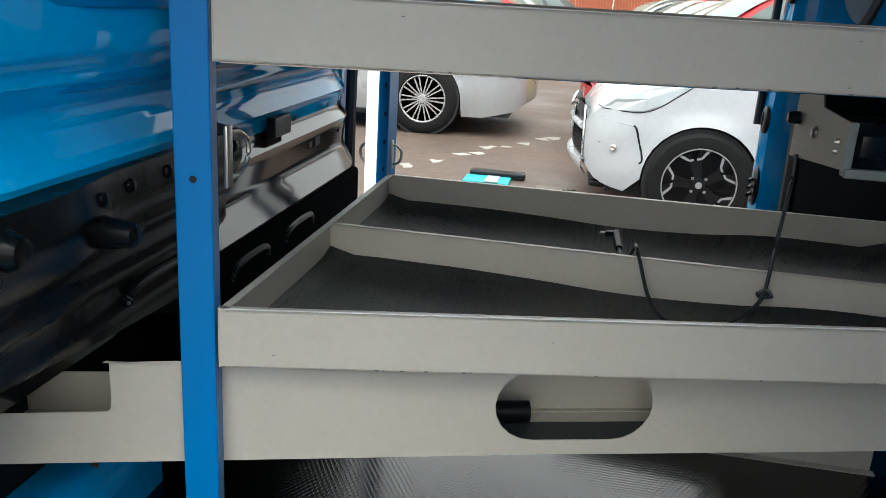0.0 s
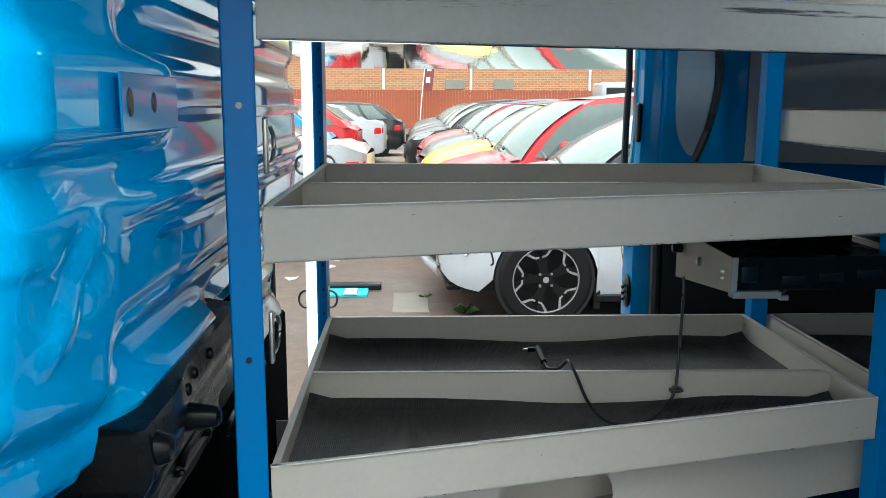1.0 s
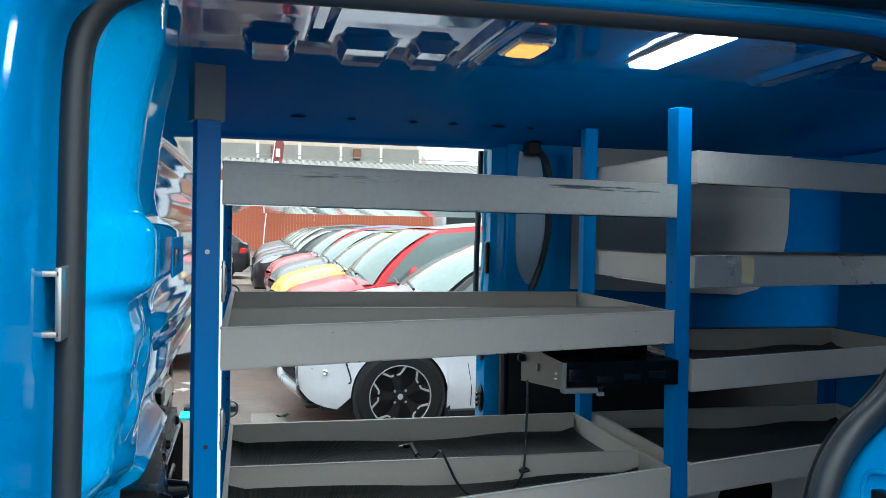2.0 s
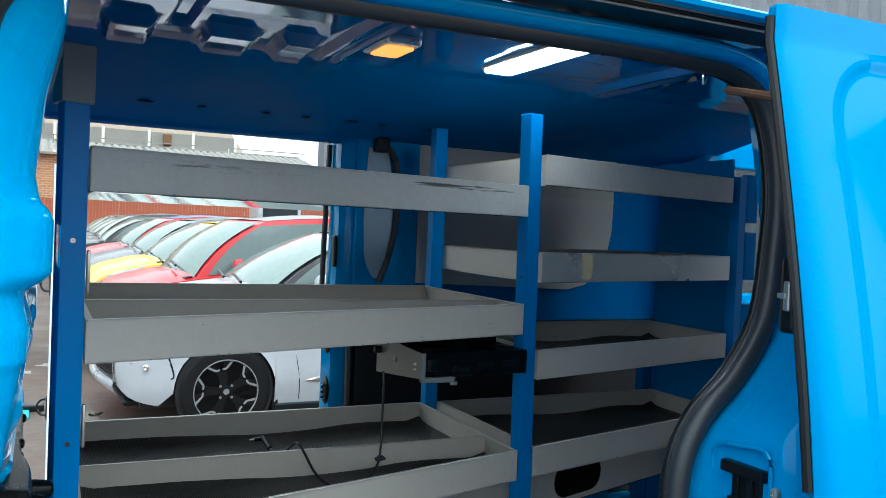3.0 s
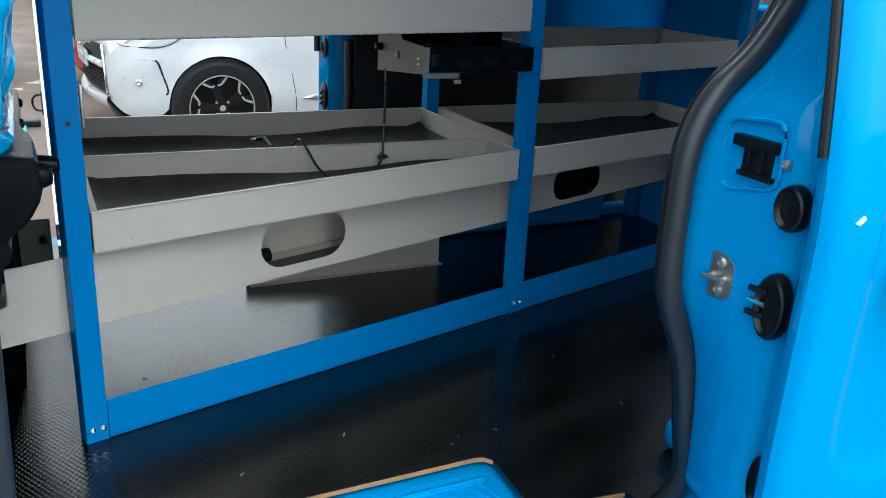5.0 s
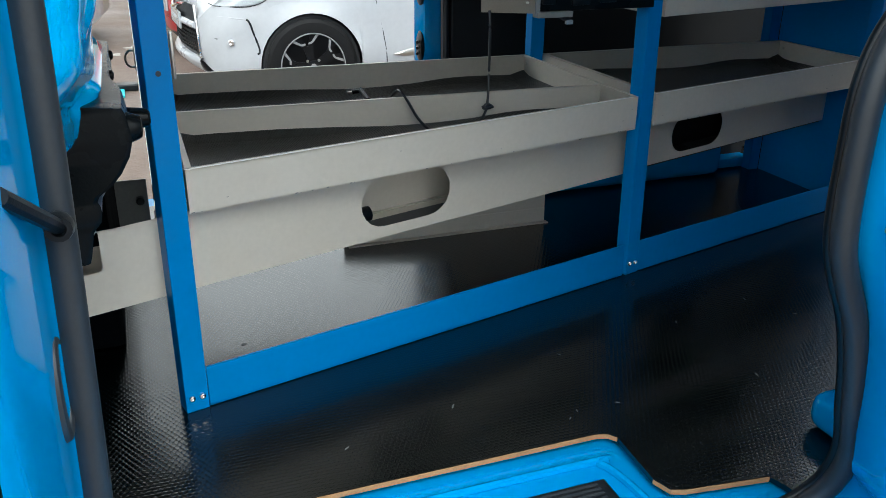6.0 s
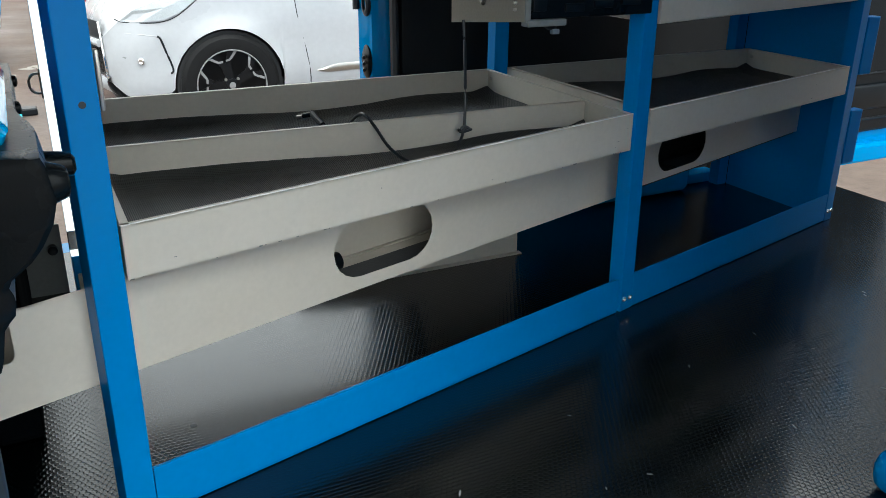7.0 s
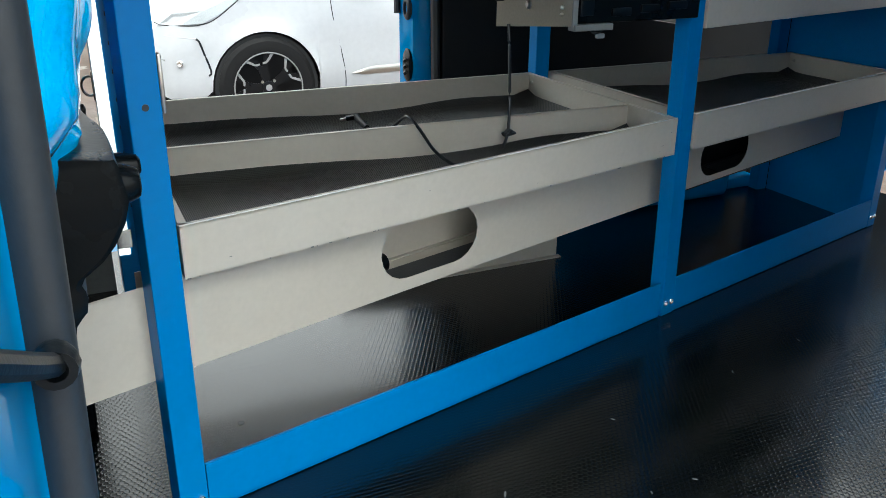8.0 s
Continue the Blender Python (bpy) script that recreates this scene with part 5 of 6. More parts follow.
def wheel(parent, x, y, r, side, style, width=0.2):
    w = part("wheel", lathe(bmesh.new(), [(r * (0.705 if style == "hero" else 0.66), -width * 0.5), (r * 0.74, -width * 0.52), (r * 0.93, -width * 0.5), (r, -width * 0.40), (r, width * 0.40), (r * 0.93, width * 0.5), (r * 0.80, width * 0.525), (r * (0.73 if style == "hero" else 0.70), width * 0.52), (r * (0.715 if style == "hero" else 0.67), width * 0.46), (r * (0.71 if style == "hero" else 0.66), width * 0.2)], 40, Matrix.Translation((x, y, r)) @ pose(0, 0, 0, 90 * side, 0, 0)), TYRE, parent, smooth=True)
    M = Matrix.Translation((x, y, r)) @ pose(0, 0, 0, 90 * side, 0, 0)
    r = r * 1.07 if style == "hero" else r
    part("rim", lathe(bmesh.new(), [(r * 0.66, width * 0.44), (r * 0.685, width * 0.50), (r * 0.665, width * 0.51), (r * 0.64, width * 0.47), (r * 0.63, width * 0.2)], 40, M), RIMBLACK if style == "hero" else RIMSILVER, w, smooth=True)
    part("wheel_well", lathe(bmesh.new(), [(r * 0.64, width * 0.44), (r * 0.62, width * 0.1), (r * 0.3, width * 0.05), (0.0001, width * 0.05)], 32, M), RIMBLACK, w, smooth=True)
    if style == "hero":
        for k in range(5):
            a = 104 + 72 * k if side > 0 else 76 + 72 * k
            bm = bmesh.new()
            R = M @ pose(0, 0, 0, 0, 0, a)
            prism(bm, [(r * 0.10, -r * 0.07), (r * 0.36, -r * 0.09), (r * 0.60, -r * 0.20), (r * 0.655, -r * 0.12), (r * 0.42, -r * 0.012), (r * 0.42, r * 0.012), (r * 0.655, r * 0.12), (r * 0.60, r * 0.20), (r * 0.36, r * 0.09), (r * 0.10, r * 0.07)], "z", width * 0.36, width * 0.46, m=R)
            part("spoke", bm, RIMBLACK, w)
            q = 0.655 * r
            P = lambda rad, deg: (q * rad * math.cos(radians(deg)), q * rad * math.sin(radians(deg)))
            bm = bmesh.new()
            for e in (-1, 1):
                prism(bm, [P(1.0, 21.5 * e), P(1.0, 26.5 * e), P(0.76, 17.5 * e), P(0.70, 12 * e), P(0.695, 3.5 * e), P(0.745, 3.5 * e), P(0.765, 12 * e)], "z", width * 0.46, width * 0.475, m=R)
            part("spoke_facing", bm, RIMSILVER, w, "machined silver spoke edge")
        for k in range(4):
            part("wheel_bolt", lathe(bmesh.new(), [(0.010, 0), (0.009, 0.008), (0.0001, 0.008)], 8, M @ Matrix.Translation((0.055 * math.cos(k * 1.571 + 0.8), 0.055 * math.sin(k * 1.571 + 0.8), width * 0.455))), STEEL, w)
    else:
        n = 10 if style == "silver" else 7
        for k in range(n):
            R = M @ pose(0, 0, 0, 0, 0, 360 / n * k)
            bm = bmesh.new()
            for s in (-1, 1):
                prism(bm, [(r * 0.10, s * r * 0.02 - 0.006), (r * 0.66, s * r * 0.075 - 0.007), (r * 0.66, s * r * 0.075 + 0.007), (r * 0.10, s * r * 0.02 + 0.006)], "z", width * 0.36, width * 0.45, m=R)
            part("spoke", bm, RIMSILVER if style == "silver" else RIMBLACK, w)
    part("hub_cap", lathe(bmesh.new(), [(r * 0.13, width * 0.40), (r * 0.125, width * 0.49), (r * 0.10, width * 0.50), (0.0001, width * 0.485)], 20, M), RIMSILVER if style == "silver" else RIMBLACK, w, smooth=True)
    if style == "hero":
        bm = bmesh.new()
        tube(bm, [M @ Vector((r * 0.658 * math.cos(k * math.pi / 24), r * 0.658 * math.sin(k * math.pi / 24), width * 0.505)) for k in range(48)], 0.0045, 6, closed=True, axis=(0, 1, 0))
        part("rim_edge", bm, RIMSILVER, w, "thin machined silver rim edge", smooth=True)
        part("hub_badge", lathe(bmesh.new(), [(r * 0.065, width * 0.486), (r * 0.06, width * 0.505), (0.0001, width * 0.505)], 16, M), RIMSILVER, w, smooth=True)
    return w


def car(label, x, y, mat, L=3.95, W=1.71, H=1.46, roof=None, style="plain", hero=False, group="parked cars", tail=0.68, radius=0.311, screen=0.93, pillars=None, boot=0.0, rake=0.78, turn=0.0, nose=0.75):
    """A parked car. x: its nose, which looks towards -x; y: its near side."""
    c = thing("car", label, "car", group)
    R = radius
    xf, xr = nose, L - tail
    hw = W / 2
    belt = [(0.0, 0.62), (0.06, 0.70), (0.16, 0.78), (0.40, 0.87), (0.9, 0.945), (1.5, 0.975), (L - 0.9, 1.02), (L - 0.25, 1.05), (L, 0.95)]
    hood = [(0.0, 0.64), (0.06, 0.75), (0.2, 0.86), (0.6, 0.97), (1.05, 1.03), (1.3, 1.05), (L - 0.5, 1.05), (L - 0.06, 1.03), (L, 0.96)]
    half = [(0.0, hw * 0.64), (0.03, hw * 0.745), (0.08, hw * 0.83), (0.16, hw * 0.90), (0.30, hw * 0.955), (0.5, hw * 0.985), (0.8, hw), (L - 0.7, hw), (L - 0.25, hw * 0.95), (L - 0.06, hw * 0.85), (L, hw * 0.74)]
    if hero:
        half[:5] = [(0.0, hw * 0.74), (0.03, hw * 0.825), (0.08, hw * 0.885), (0.16, hw * 0.93), (0.30, hw * 0.967)]
    foot = [(0, 0.34), (0.04, 0.285), (0.12, 0.245), (0.3, 0.21), (0.5, 0.20), (L - 0.4, 0.19), (L - 0.1, 0.26), (L, 0.34)] if hero else [(0, 0.22), (0.12, 0.19), (0.5, 0.18), (L - 0.4, 0.19), (L - 0.1, 0.26), (L, 0.34)]
    AR = R + 0.036
    stations = sorted({round(v, 4) for v in [0, 0.02, 0.05, 0.10, 0.16, 0.25, 0.35, 0.40] + [0.4 + 0.05 * k for k in range(int((L - 0.6) / 0.05))] + [L - 0.25, L - 0.16, L - 0.10, L - 0.06, L - 0.02, L]
                       + [w + AR * math.cos(k * math.pi / 16) for w in (xf, xr) for k in range(17)] if 0 <= v <= L})
    def skin(u, z, s, off=0.0):
        """A point on the car's side skin, pushed out by off."""
        zb = curve(belt, u)
        wy = curve(half, u)
        q = (z - 0.18) / (zb - 0.18)
        bulge = 1 - 0.045 * max(0, q - 0.62) / 0.38 - 0.05 * max(0, 0.25 - q) / 0.25 - 0.012 * math.exp(-((q - 0.45) / 0.12) ** 2)
        flare = 0.0
        for w in (xf, xr):
            dd = math.hypot(u - w, z - R)
            flare += 0.018 * math.exp(-((dd - AR) / 0.05) ** 2)
        tuck = 0.07 * max(0, 0.30 - u) / 0.30 * max(0, 0.42 - z) / 0.24
        n = Vector((-max(0, 0.30 - u) * 3, s, 0)).normalized()
        return Vector((u + tuck * 0.6, s * (wy * bulge + flare * (u > 0.3)), z)) + n * off

    sides = []
    for s in (-1, 1):
        rows = []
        for u in stations:
            zb = curve(belt, u)
            z0 = curve(foot, u)
            for w in (xf, xr):
                if abs(u - w) < AR:
                    z0 = max(z0, R + math.sqrt(max(0, AR * AR - (u - w) ** 2)))
            z0 = min(z0, zb - 0.05)
            wy = curve(half, u)
            row = []
            for k in range(9):
                t = k / 8
                z = z0 + (zb - z0) * t
                row.append(tuple(skin(u, z, s)))
            rows.append(row)
        sides.append(rows)
    bm = bmesh.new()
    for rows in sides:
        grid(bm, rows)
    # bonnet and shoulders between the two sides
    top = []
    for i, u in enumerate(stations):
        a = Vector(sides[0][i][-1])
        b = Vector(sides[1][i][-1])
        zc = curve(hood, u)
        row = []
        for k in range(11):
            t = k / 10
            p = a.lerp(b, t)
            f = 1 - (abs(t - 0.5) * 2) ** 3.2
            row.append((p.x, p.y, p.z + max(zc - p.z, 0) * f))
        top.append(row)
    grid(bm, top)
    for i in (0, -1):
        loopa, loopb = sides[0][i], sides[1][i]
        grid(bm, [[Vector(p).lerp(Vector(q), k / 8) + Vector(((-0.06 if i == 0 else 0.05) * math.sin(k / 8 * math.pi), 0, 0)) for k in range(9)] for p, q in zip(loopa, loopb)])
    part("body", bm, mat, c, smooth=True)
    part("underbody", solid(0.15, L - 0.15, -hw + 0.12, hw - 0.12, 0.20, 0.62), LINING, c)
    # cabin
    wsx, rfx, rbx, tlx = screen, screen + rake, L - 0.75 - boot, L - 0.16 - boot
    zt = H
    bh, rh = hw * 0.93, hw * 0.76
    def cab(u, s, f):
        """Point of the cabin: u runs 0 (screen base) to 3 (tailgate base) along; f is height."""
        xa = wsx + (rfx - wsx) * (0.62 * f + 0.38 * f ** 3)
        xb = tlx + (rbx - tlx) * f
        xx = xa + (xb - xa) * u
        zz = curve(belt, max(wsx, min(tlx, xx))) * (1 - f) + zt * f + (0.055 * math.sin(math.pi * u) * f) - 0.01
        return Vector((xx, s * (bh + (rh - bh) * f ** 1.25), zz))
    bm = bmesh.new()
    fs = [0, 0.2, 0.4, 0.6, 0.8, 0.92, 1.0]
    us = [k / 12 for k in range(13)]
    for s in (-1, 1):
        grid(bm, [[cab(u, s, f) for f in fs] for u in us])
    for u in (0, 1):
        grid(bm, [[cab(u, -1, f).lerp(cab(u, 1, f), k / 8) + Vector(((-0.10 if u == 0 else 0.05) * math.sin(math.pi * k / 8), 0, 0)) for k in range(9)] for f in fs])
    part("cabin", bm, pillars or mat, c, smooth=True)
    bm = bmesh.new()
    grid(bm, [[cab(u, -1, 1).lerp(cab(u, 1, 1), k / 8) + Vector(((-0.10 if u == 0 else 0.05 if u == 1 else 0) * math.sin(math.pi * k / 8), 0, 0.004 + 0.03 * math.sin(math.pi * k / 8) * (0.3 + 0.7 * math.sin(math.pi * min(1, u * 1.0))))) for k in range(9)] for u in us])
    part("roof", bm, roof or mat, c, "contrasting dark roof" if roof else "", smooth=True)
    for s in (-1, 1):
        for u0, u1 in ((0.028, 0.44), (0.465, 0.74), (0.775, 0.93)):
            bm = bmesh.new()
            grid(bm, [[cab(u0 + (u1 - u0) * k / 6 , s, f) + Vector((0, s * 0.007, 0)) for f in (0.06, 0.2, 0.3, 0.4, 0.5, 0.6, 0.7, 0.8, 0.90)] for k in range(7)])
            part("side_window", bm, SIDEGLASS, c, smooth=True)
    bm = bmesh.new()
    grid(bm, [[cab(0, -1, f).lerp(cab(0, 1, f), 0.03 + 0.94 * k / 16) + Vector((-0.10 * math.sin(math.pi * (0.03 + 0.94 * k / 16)) - 0.012, 0, 0.008)) for k in range(17)] for f in (0.02, 0.1, 0.2, 0.3, 0.4, 0.5, 0.6, 0.7, 0.8, 0.88, 0.95)])
    part("windscreen", bm, SCREEN, c, smooth=True)
    bm = bmesh.new()
    grid(bm, [[cab(1, -1, f).lerp(cab(1, 1, f), 0.10 + 0.80 * k / 8) + Vector((0.05 * math.sin(math.pi * (0.1 + 0.8 * k / 8)) + 0.010, 0, 0.006)) for k in range(9)] for f in (0.30, 0.4, 0.5, 0.6, 0.7, 0.8, 0.92)])
    part("rear_window", bm, SIDEGLASS, c, smooth=True)
    bm = bmesh.new()
    for k0 in (-0.45, 0.10):
        tube(bm, [(wsx - 0.11, k0, 1.035), (wsx - 0.08, k0 + 0.25, 1.055), (wsx - 0.05, k0 + 0.48, 1.06)], 0.012, 6)
    part("wiper", bm, BLACK, c)
    bm = bmesh.new()
    grid(bm, [[cab(0, -1, 0).lerp(cab(0, 1, 0), 0.02 + 0.96 * k / 16) + Vector((-0.10 * math.sin(math.pi * (0.02 + 0.96 * k / 16)) - dx, 0, dz)) for k in range(17)] for dx, dz in ((0.0, 0.03), (0.02, 0.034), (0.085, 0.022), (0.10, -0.02))])
    part("scuttle", bm, BLACK, c, "black scuttle panel", smooth=True)
    for s in (-1, 1):
        m = part("mirror", lathe(bmesh.new(), [(0.0001, -0.10), (0.05, -0.085), (0.07, -0.02), (0.068, 0.05), (0.04, 0.09), (0.0001, 0.10)], 14, Matrix.Translation((screen + 0.36, s * (hw + 0.06), 1.06)) @ pose(0, 0, 0, 90, 0, 0) @ Matrix.Diagonal((0.75, 1, 1, 1))), mat, c, smooth=True)
        for w in (xf, xr):
            wheel(c, w, s * (hw - 0.085), R, -s, style)
            bm = lathe(bmesh.new(), [(AR - 0.012, 0.0), (AR - 0.012, 0.20), (0.0001, 0.20)], 32, Matrix.Translation((w, s * (hw - 0.012), R)) @ pose(0, 0, 0, 90 * s, 0, 0))
            part("wheel_arch", bm, LINING, c)
        hl = [(0.085, 0.728), (0.16, 0.80), (0.30, 0.852), (0.58, 0.905), (0.60, 0.89), (0.42, 0.760), (0.32, 0.718), (0.20, 0.712)] if hero else [(0.13, 0.735), (0.20, 0.79), (0.38, 0.862), (0.58, 0.895), (0.60, 0.885), (0.42, 0.765), (0.30, 0.725), (0.18, 0.715)]
        bm = bmesh.new()
        front = [bm.verts.new(skin(u, min(z, curve(belt, u) - 0.004), s, 0.008)) for u, z in hl]
        backv = [bm.verts.new(skin(u, min(z, curve(belt, u) - 0.004), s, -0.03)) for u, z in hl]
        mid = bm.verts.new(skin(0.33, 0.79, s, 0.014))
        for i in range(len(hl)):
            j = (i + 1) % len(hl)
            bm.faces.new((front[i], front[j], mid))
            bm.faces.new((front[i], backv[i], backv[j], front[j]))
        part("headlight", bm, LENS, c)
        bm = bmesh.new()
        us, zs_ = [L - 0.24 + 0.04 * k for k in range(6)] + [L - 0.005], (0.72, 0.77, 0.83, 0.89)
        grid(bm, [[skin(u, z, s, 0.008 if 0 < j < 3 and 0 < i < 6 else -0.002) for j, z in enumerate(zs_)] for i, u in enumerate(us)])
        part("tail_light", bm, TAILRED, c, "red tail light", smooth=True)
        for u in (1.13, 2.42):
            bm = bmesh.new()
            tube(bm, smoothed([skin(u + du, z, s, -0.0008) for du, z in ((0.09, 0.22), (0.085, 0.36), (0.055, 0.55), (0.015, 0.72), (0.0, 0.92))], 4), 0.0028, 5)
            part("door_gap", bm, LINING, c)
        part("door_handle", solid(2.12, 2.30, s * hw * 0.985 - 0.012, s * hw * 0.985 + 0.014, 0.80, 0.83, 0.008), mat if not hero else CHROME, c)
        part("side_sill", solid(xf + AR, xr - AR, s * (hw - 0.03) - 0.02, s * (hw - 0.03) + 0.02, 0.15, 0.20, 0.008), BLACK, c)
    if hero:
        def face(t, z, off=0.0):
            """A point on the blunt front of the car, t across from one side to the other."""
            return skin(0.0, z, -1).lerp(skin(0.0, z, 1), t) + Vector((-0.06 * math.sin(math.pi * t) - off, 0, 0))
        rim = [(0.035, 0.70), (0.022, 0.56), (0.010, 0.44), (0.016, 0.395), (0.06, 0.372), (0.94, 0.372), (0.984, 0.395), (0.990, 0.44), (0.978, 0.56), (0.965, 0.70)]
        bm = bmesh.new()
        grid(bm, [[face(t + (0.5 - t) * k / 8, z, 0.006) for k in range(17)] for t, z in rim[:5]])
        part("grille", bm, BLACK, c, "black mesh grille", smooth=True)
        bm = bmesh.new()
        for k in range(24):
            for j in range(6):
                p = face(0.045 + 0.0396 * (k + 0.5 * (j % 2)), 0.40 + 0.026 * j, 0.008)
                tube(bm, [p + Vector((0, -0.016, 0)), p + Vector((-0.002, 0, 0.008)), p + Vector((0, 0.016, 0))], 0.004, 5)
        tagged(part("grille_mesh", bm, RIMBLACK, c), "black honeycomb bars", kind="stuff")
        bm = bmesh.new()
        tube(bm, smoothed([face(t, z, 0.008) for t, z in rim], 4), 0.007, 6)
        part("grille_rim", bm, CHROME, c, "bright chrome rim", smooth=True)
        bm = bmesh.new()
        tube(bm, [face(0.03 + 0.94 * k / 16, 0.575, 0.016) for k in range(17)], 0.022, 8)
        part("bumper_bar", bm, mat, c, smooth=True)
        bm = bmesh.new()
        tube(bm, smoothed([face(0.20, 0.69, 0.02), face(0.36, 0.675, 0.02), face(0.5, 0.64, 0.03), face(0.64, 0.675, 0.02), face(0.80, 0.69, 0.02)], 4), 0.012, 8)
        part("bonnet_badge", bm, CHROME, c, smooth=True)
        bm = bmesh.new()
        grid(bm, [[face(k / 16, z, off * (0.55 + 0.45 * math.sin(math.pi * k / 16))) for k in range(17)] for z, off in ((0.372, 0.0), (0.366, 0.035), (0.35, 0.052), (0.33, 0.056), (0.305, 0.045), (0.28, 0.02), (0.265, -0.02))])
        part("chin", bm, mat, c, smooth=True)
        part("number_plate", solid(-0.090, -0.072, -0.26, 0.26, 0.515, 0.625, 0.004), LENS, c)
        part("lower_lip", solid(0.05, 0.46, -hw * 0.76, hw * 0.76, 0.20, 0.25, 0.02, seg=3), BLACK, c, smooth=True)
        for s in (-1, 1):
            bm = bmesh.new()
            tube(bm, smoothed([skin(u, z, s, -0.001) for u, z in ((0.275, 0.628), (0.292, 0.612), (0.318, 0.53), (0.342, 0.45), (0.342, 0.42), (0.328, 0.408))], 4), 0.0065, 6)
            part("bumper_slot", bm, BLACK, c, "dark curved slot in the bumper", smooth=True)
            bm = bmesh.new()
            tube(bm, smoothed([skin(u, z, s, -0.001) for u, z in ((0.10, 0.648), (0.18, 0.640), (0.275, 0.628))], 4), 0.003, 6)
            part("bumper_crease", bm, mat, c, smooth=True)
            bm = bmesh.new()
            tube(bm, smoothed([skin(u, z, s, 0.001) for u, z in ((0.06, 0.728), (0.10, 0.712), (0.22, 0.706), (0.32, 0.712), (0.42, 0.752), (0.60, 0.885))], 4), 0.003, 6)
            part("lamp_gap", bm, LINING, c)
            bm = bmesh.new()
            front = [bm.verts.new(skin(u, z, s, h)) for u, z, h in ((0.07, 0.512, 0.002), (0.165, 0.502, 0.002), (0.172, 0.470, 0.003), (0.165, 0.455, 0.002))]
            mid = bm.verts.new(skin(0.150, 0.487, s, -0.010))
            for i in range(4):
                bm.faces.new((front[i], front[(i + 1) % 4], mid))
            part("fog_recess", bm, DARKGREY, c)
            p = skin(0.172, 0.484, s, 0.004)
            part("fog_lamp", lathe(bmesh.new(), [(0.020, -0.01), (0.020, 0.008), (0.014, 0.014), (0.0001, 0.012)], 16, Matrix.Translation(p) @ pose(0, 0, 0, 90 * -s, 0, 25 * s)), CHROME, c, smooth=True)
            bm = bmesh.new()
            grid(bm, [[skin(u, curve(lo, u) + (curve(hi, u) - curve(lo, u)) * k / 3, s, 0.002 + 0.006 * (0 < k < 3)) for k in range(4)] for u in [1.26 + 0.04 * j for j in range(30)] for lo, hi in (([(1.26, 0.360), (1.34, 0.345), (2.4, 0.372)], [(1.26, 0.362), (1.40, 0.398), (2.4, 0.412)]),)])
            part("door_strip", bm, STEEL, c, "bright door moulding", smooth=True)
            part("mud_flap", solid(xf + AR - 0.015, xf + AR + 0.03, s * (hw - 0.10) - 0.08, s * (hw - 0.10) + 0.08, 0.10, 0.32, 0.008), TYRE, c)
    else:
        part("grille", solid(-0.030, 0.04, -0.42, 0.42, 0.30, 0.56, 0.03, seg=3), BLACK, c, "black mesh grille", smooth=True)
        part("number_plate", solid(-0.064, -0.045, -0.26, 0.26, 0.40, 0.51, 0.004), LENS, c)
        part("lower_lip", solid(0.02, 0.40, -hw * 0.66, hw * 0.66, 0.15, 0.20, 0.02, seg=3), BLACK, c, smooth=True)
        for s in (-1, 1):
            bm = bmesh.new()
            grid(bm, [[skin(u, z, s, 0.005) for z in [0.38 + 0.02 * k for k in range(13)]] for u in (0.0, 0.01, 0.02, 0.03, 0.045, 0.06)])
            part("side_intake", bm, BLACK, c, smooth=True)
    part("rear_plate", solid(L + 0.045, L + 0.06, -0.26, 0.26, 0.55, 0.66, 0.004), material("plate_yellow", (0.75, 0.6, 0.08), 0.4), c)
    # turned where it stands about its near front wheel
    c.matrix_world = Matrix.Translation((x + xf, y, GROUND)) @ pose(0, 0, 0, 0, 0, turn) @ Matrix.Translation((-xf, hw, 0))
    return c


WHITE = paint("white_paint", (0.405, 0.415, 0.435))
RED = paint("red_paint", (0.45, 0.015, 0.02))
SILVER = paint("silver_paint", (0.36, 0.37, 0.38), 0.35)
YELLOW = paint("yellow_paint", (0.72, 0.50, 0.02))
DARK = paint("black_paint", (0.02, 0.021, 0.023))
MIDBLUE = paint("blue_paint", (0.03, 0.13, 0.42))
GREYCAR = paint("grey_paint", (0.09, 0.095, 0.1), 0.3)
GUN = paint("gunmetal_paint", (0.10, 0.105, 0.115), 0.4)
TEAL = paint("teal_paint", (0.0, 0.21, 0.42))
car("white hatchback with a black roof and black-and-silver alloy wheels", 0.005, 5.16, WHITE, hero=True, style="hero", roof=DARK, pillars=DARK, H=1.42, screen=0.98, rake=0.86, turn=2, nose=0.69, W=1.72, L=3.9)
car("red hatchback with a dark roof", 0.03, 7.25, RED, roof=DARK, H=1.50, screen=0.80, rake=0.70, turn=5)
car("yellow small hatchback parked nose to the aisle", 0.06, 9.8, YELLOW, H=1.44, L=3.8, screen=0.84, turn=5)
car("dark silver hatchback parked nose to the aisle", 0.10, 12.3, GUN, H=1.46, screen=0.85, turn=5)
car("red hatchback with a blue roof parked in the row", 0.10, 14.8, RED, roof=MIDBLUE, H=1.48, screen=0.84, turn=5)
car("black saloon parked in the row", -0.25, 17.3, DARK, H=1.44, L=4.3)
car("glossy black hatchback parked in the row", -0.2, 19.8, DARK, H=1.5)
car("dark grey saloon parked in the row", -0.2, 22.2, GREYCAR, H=1.45, L=4.3)
car("glossy black saloon parked in the row", -0.15, 24.5, DARK, H=1.45, L=4.4)
car("black estate car parked near the fence", -0.1, 27.0, DARK, H=1.47, L=4.5)
car("dark grey saloon parked near the fence", -0.02, 29.5, GREYCAR, H=1.46, L=4.5)
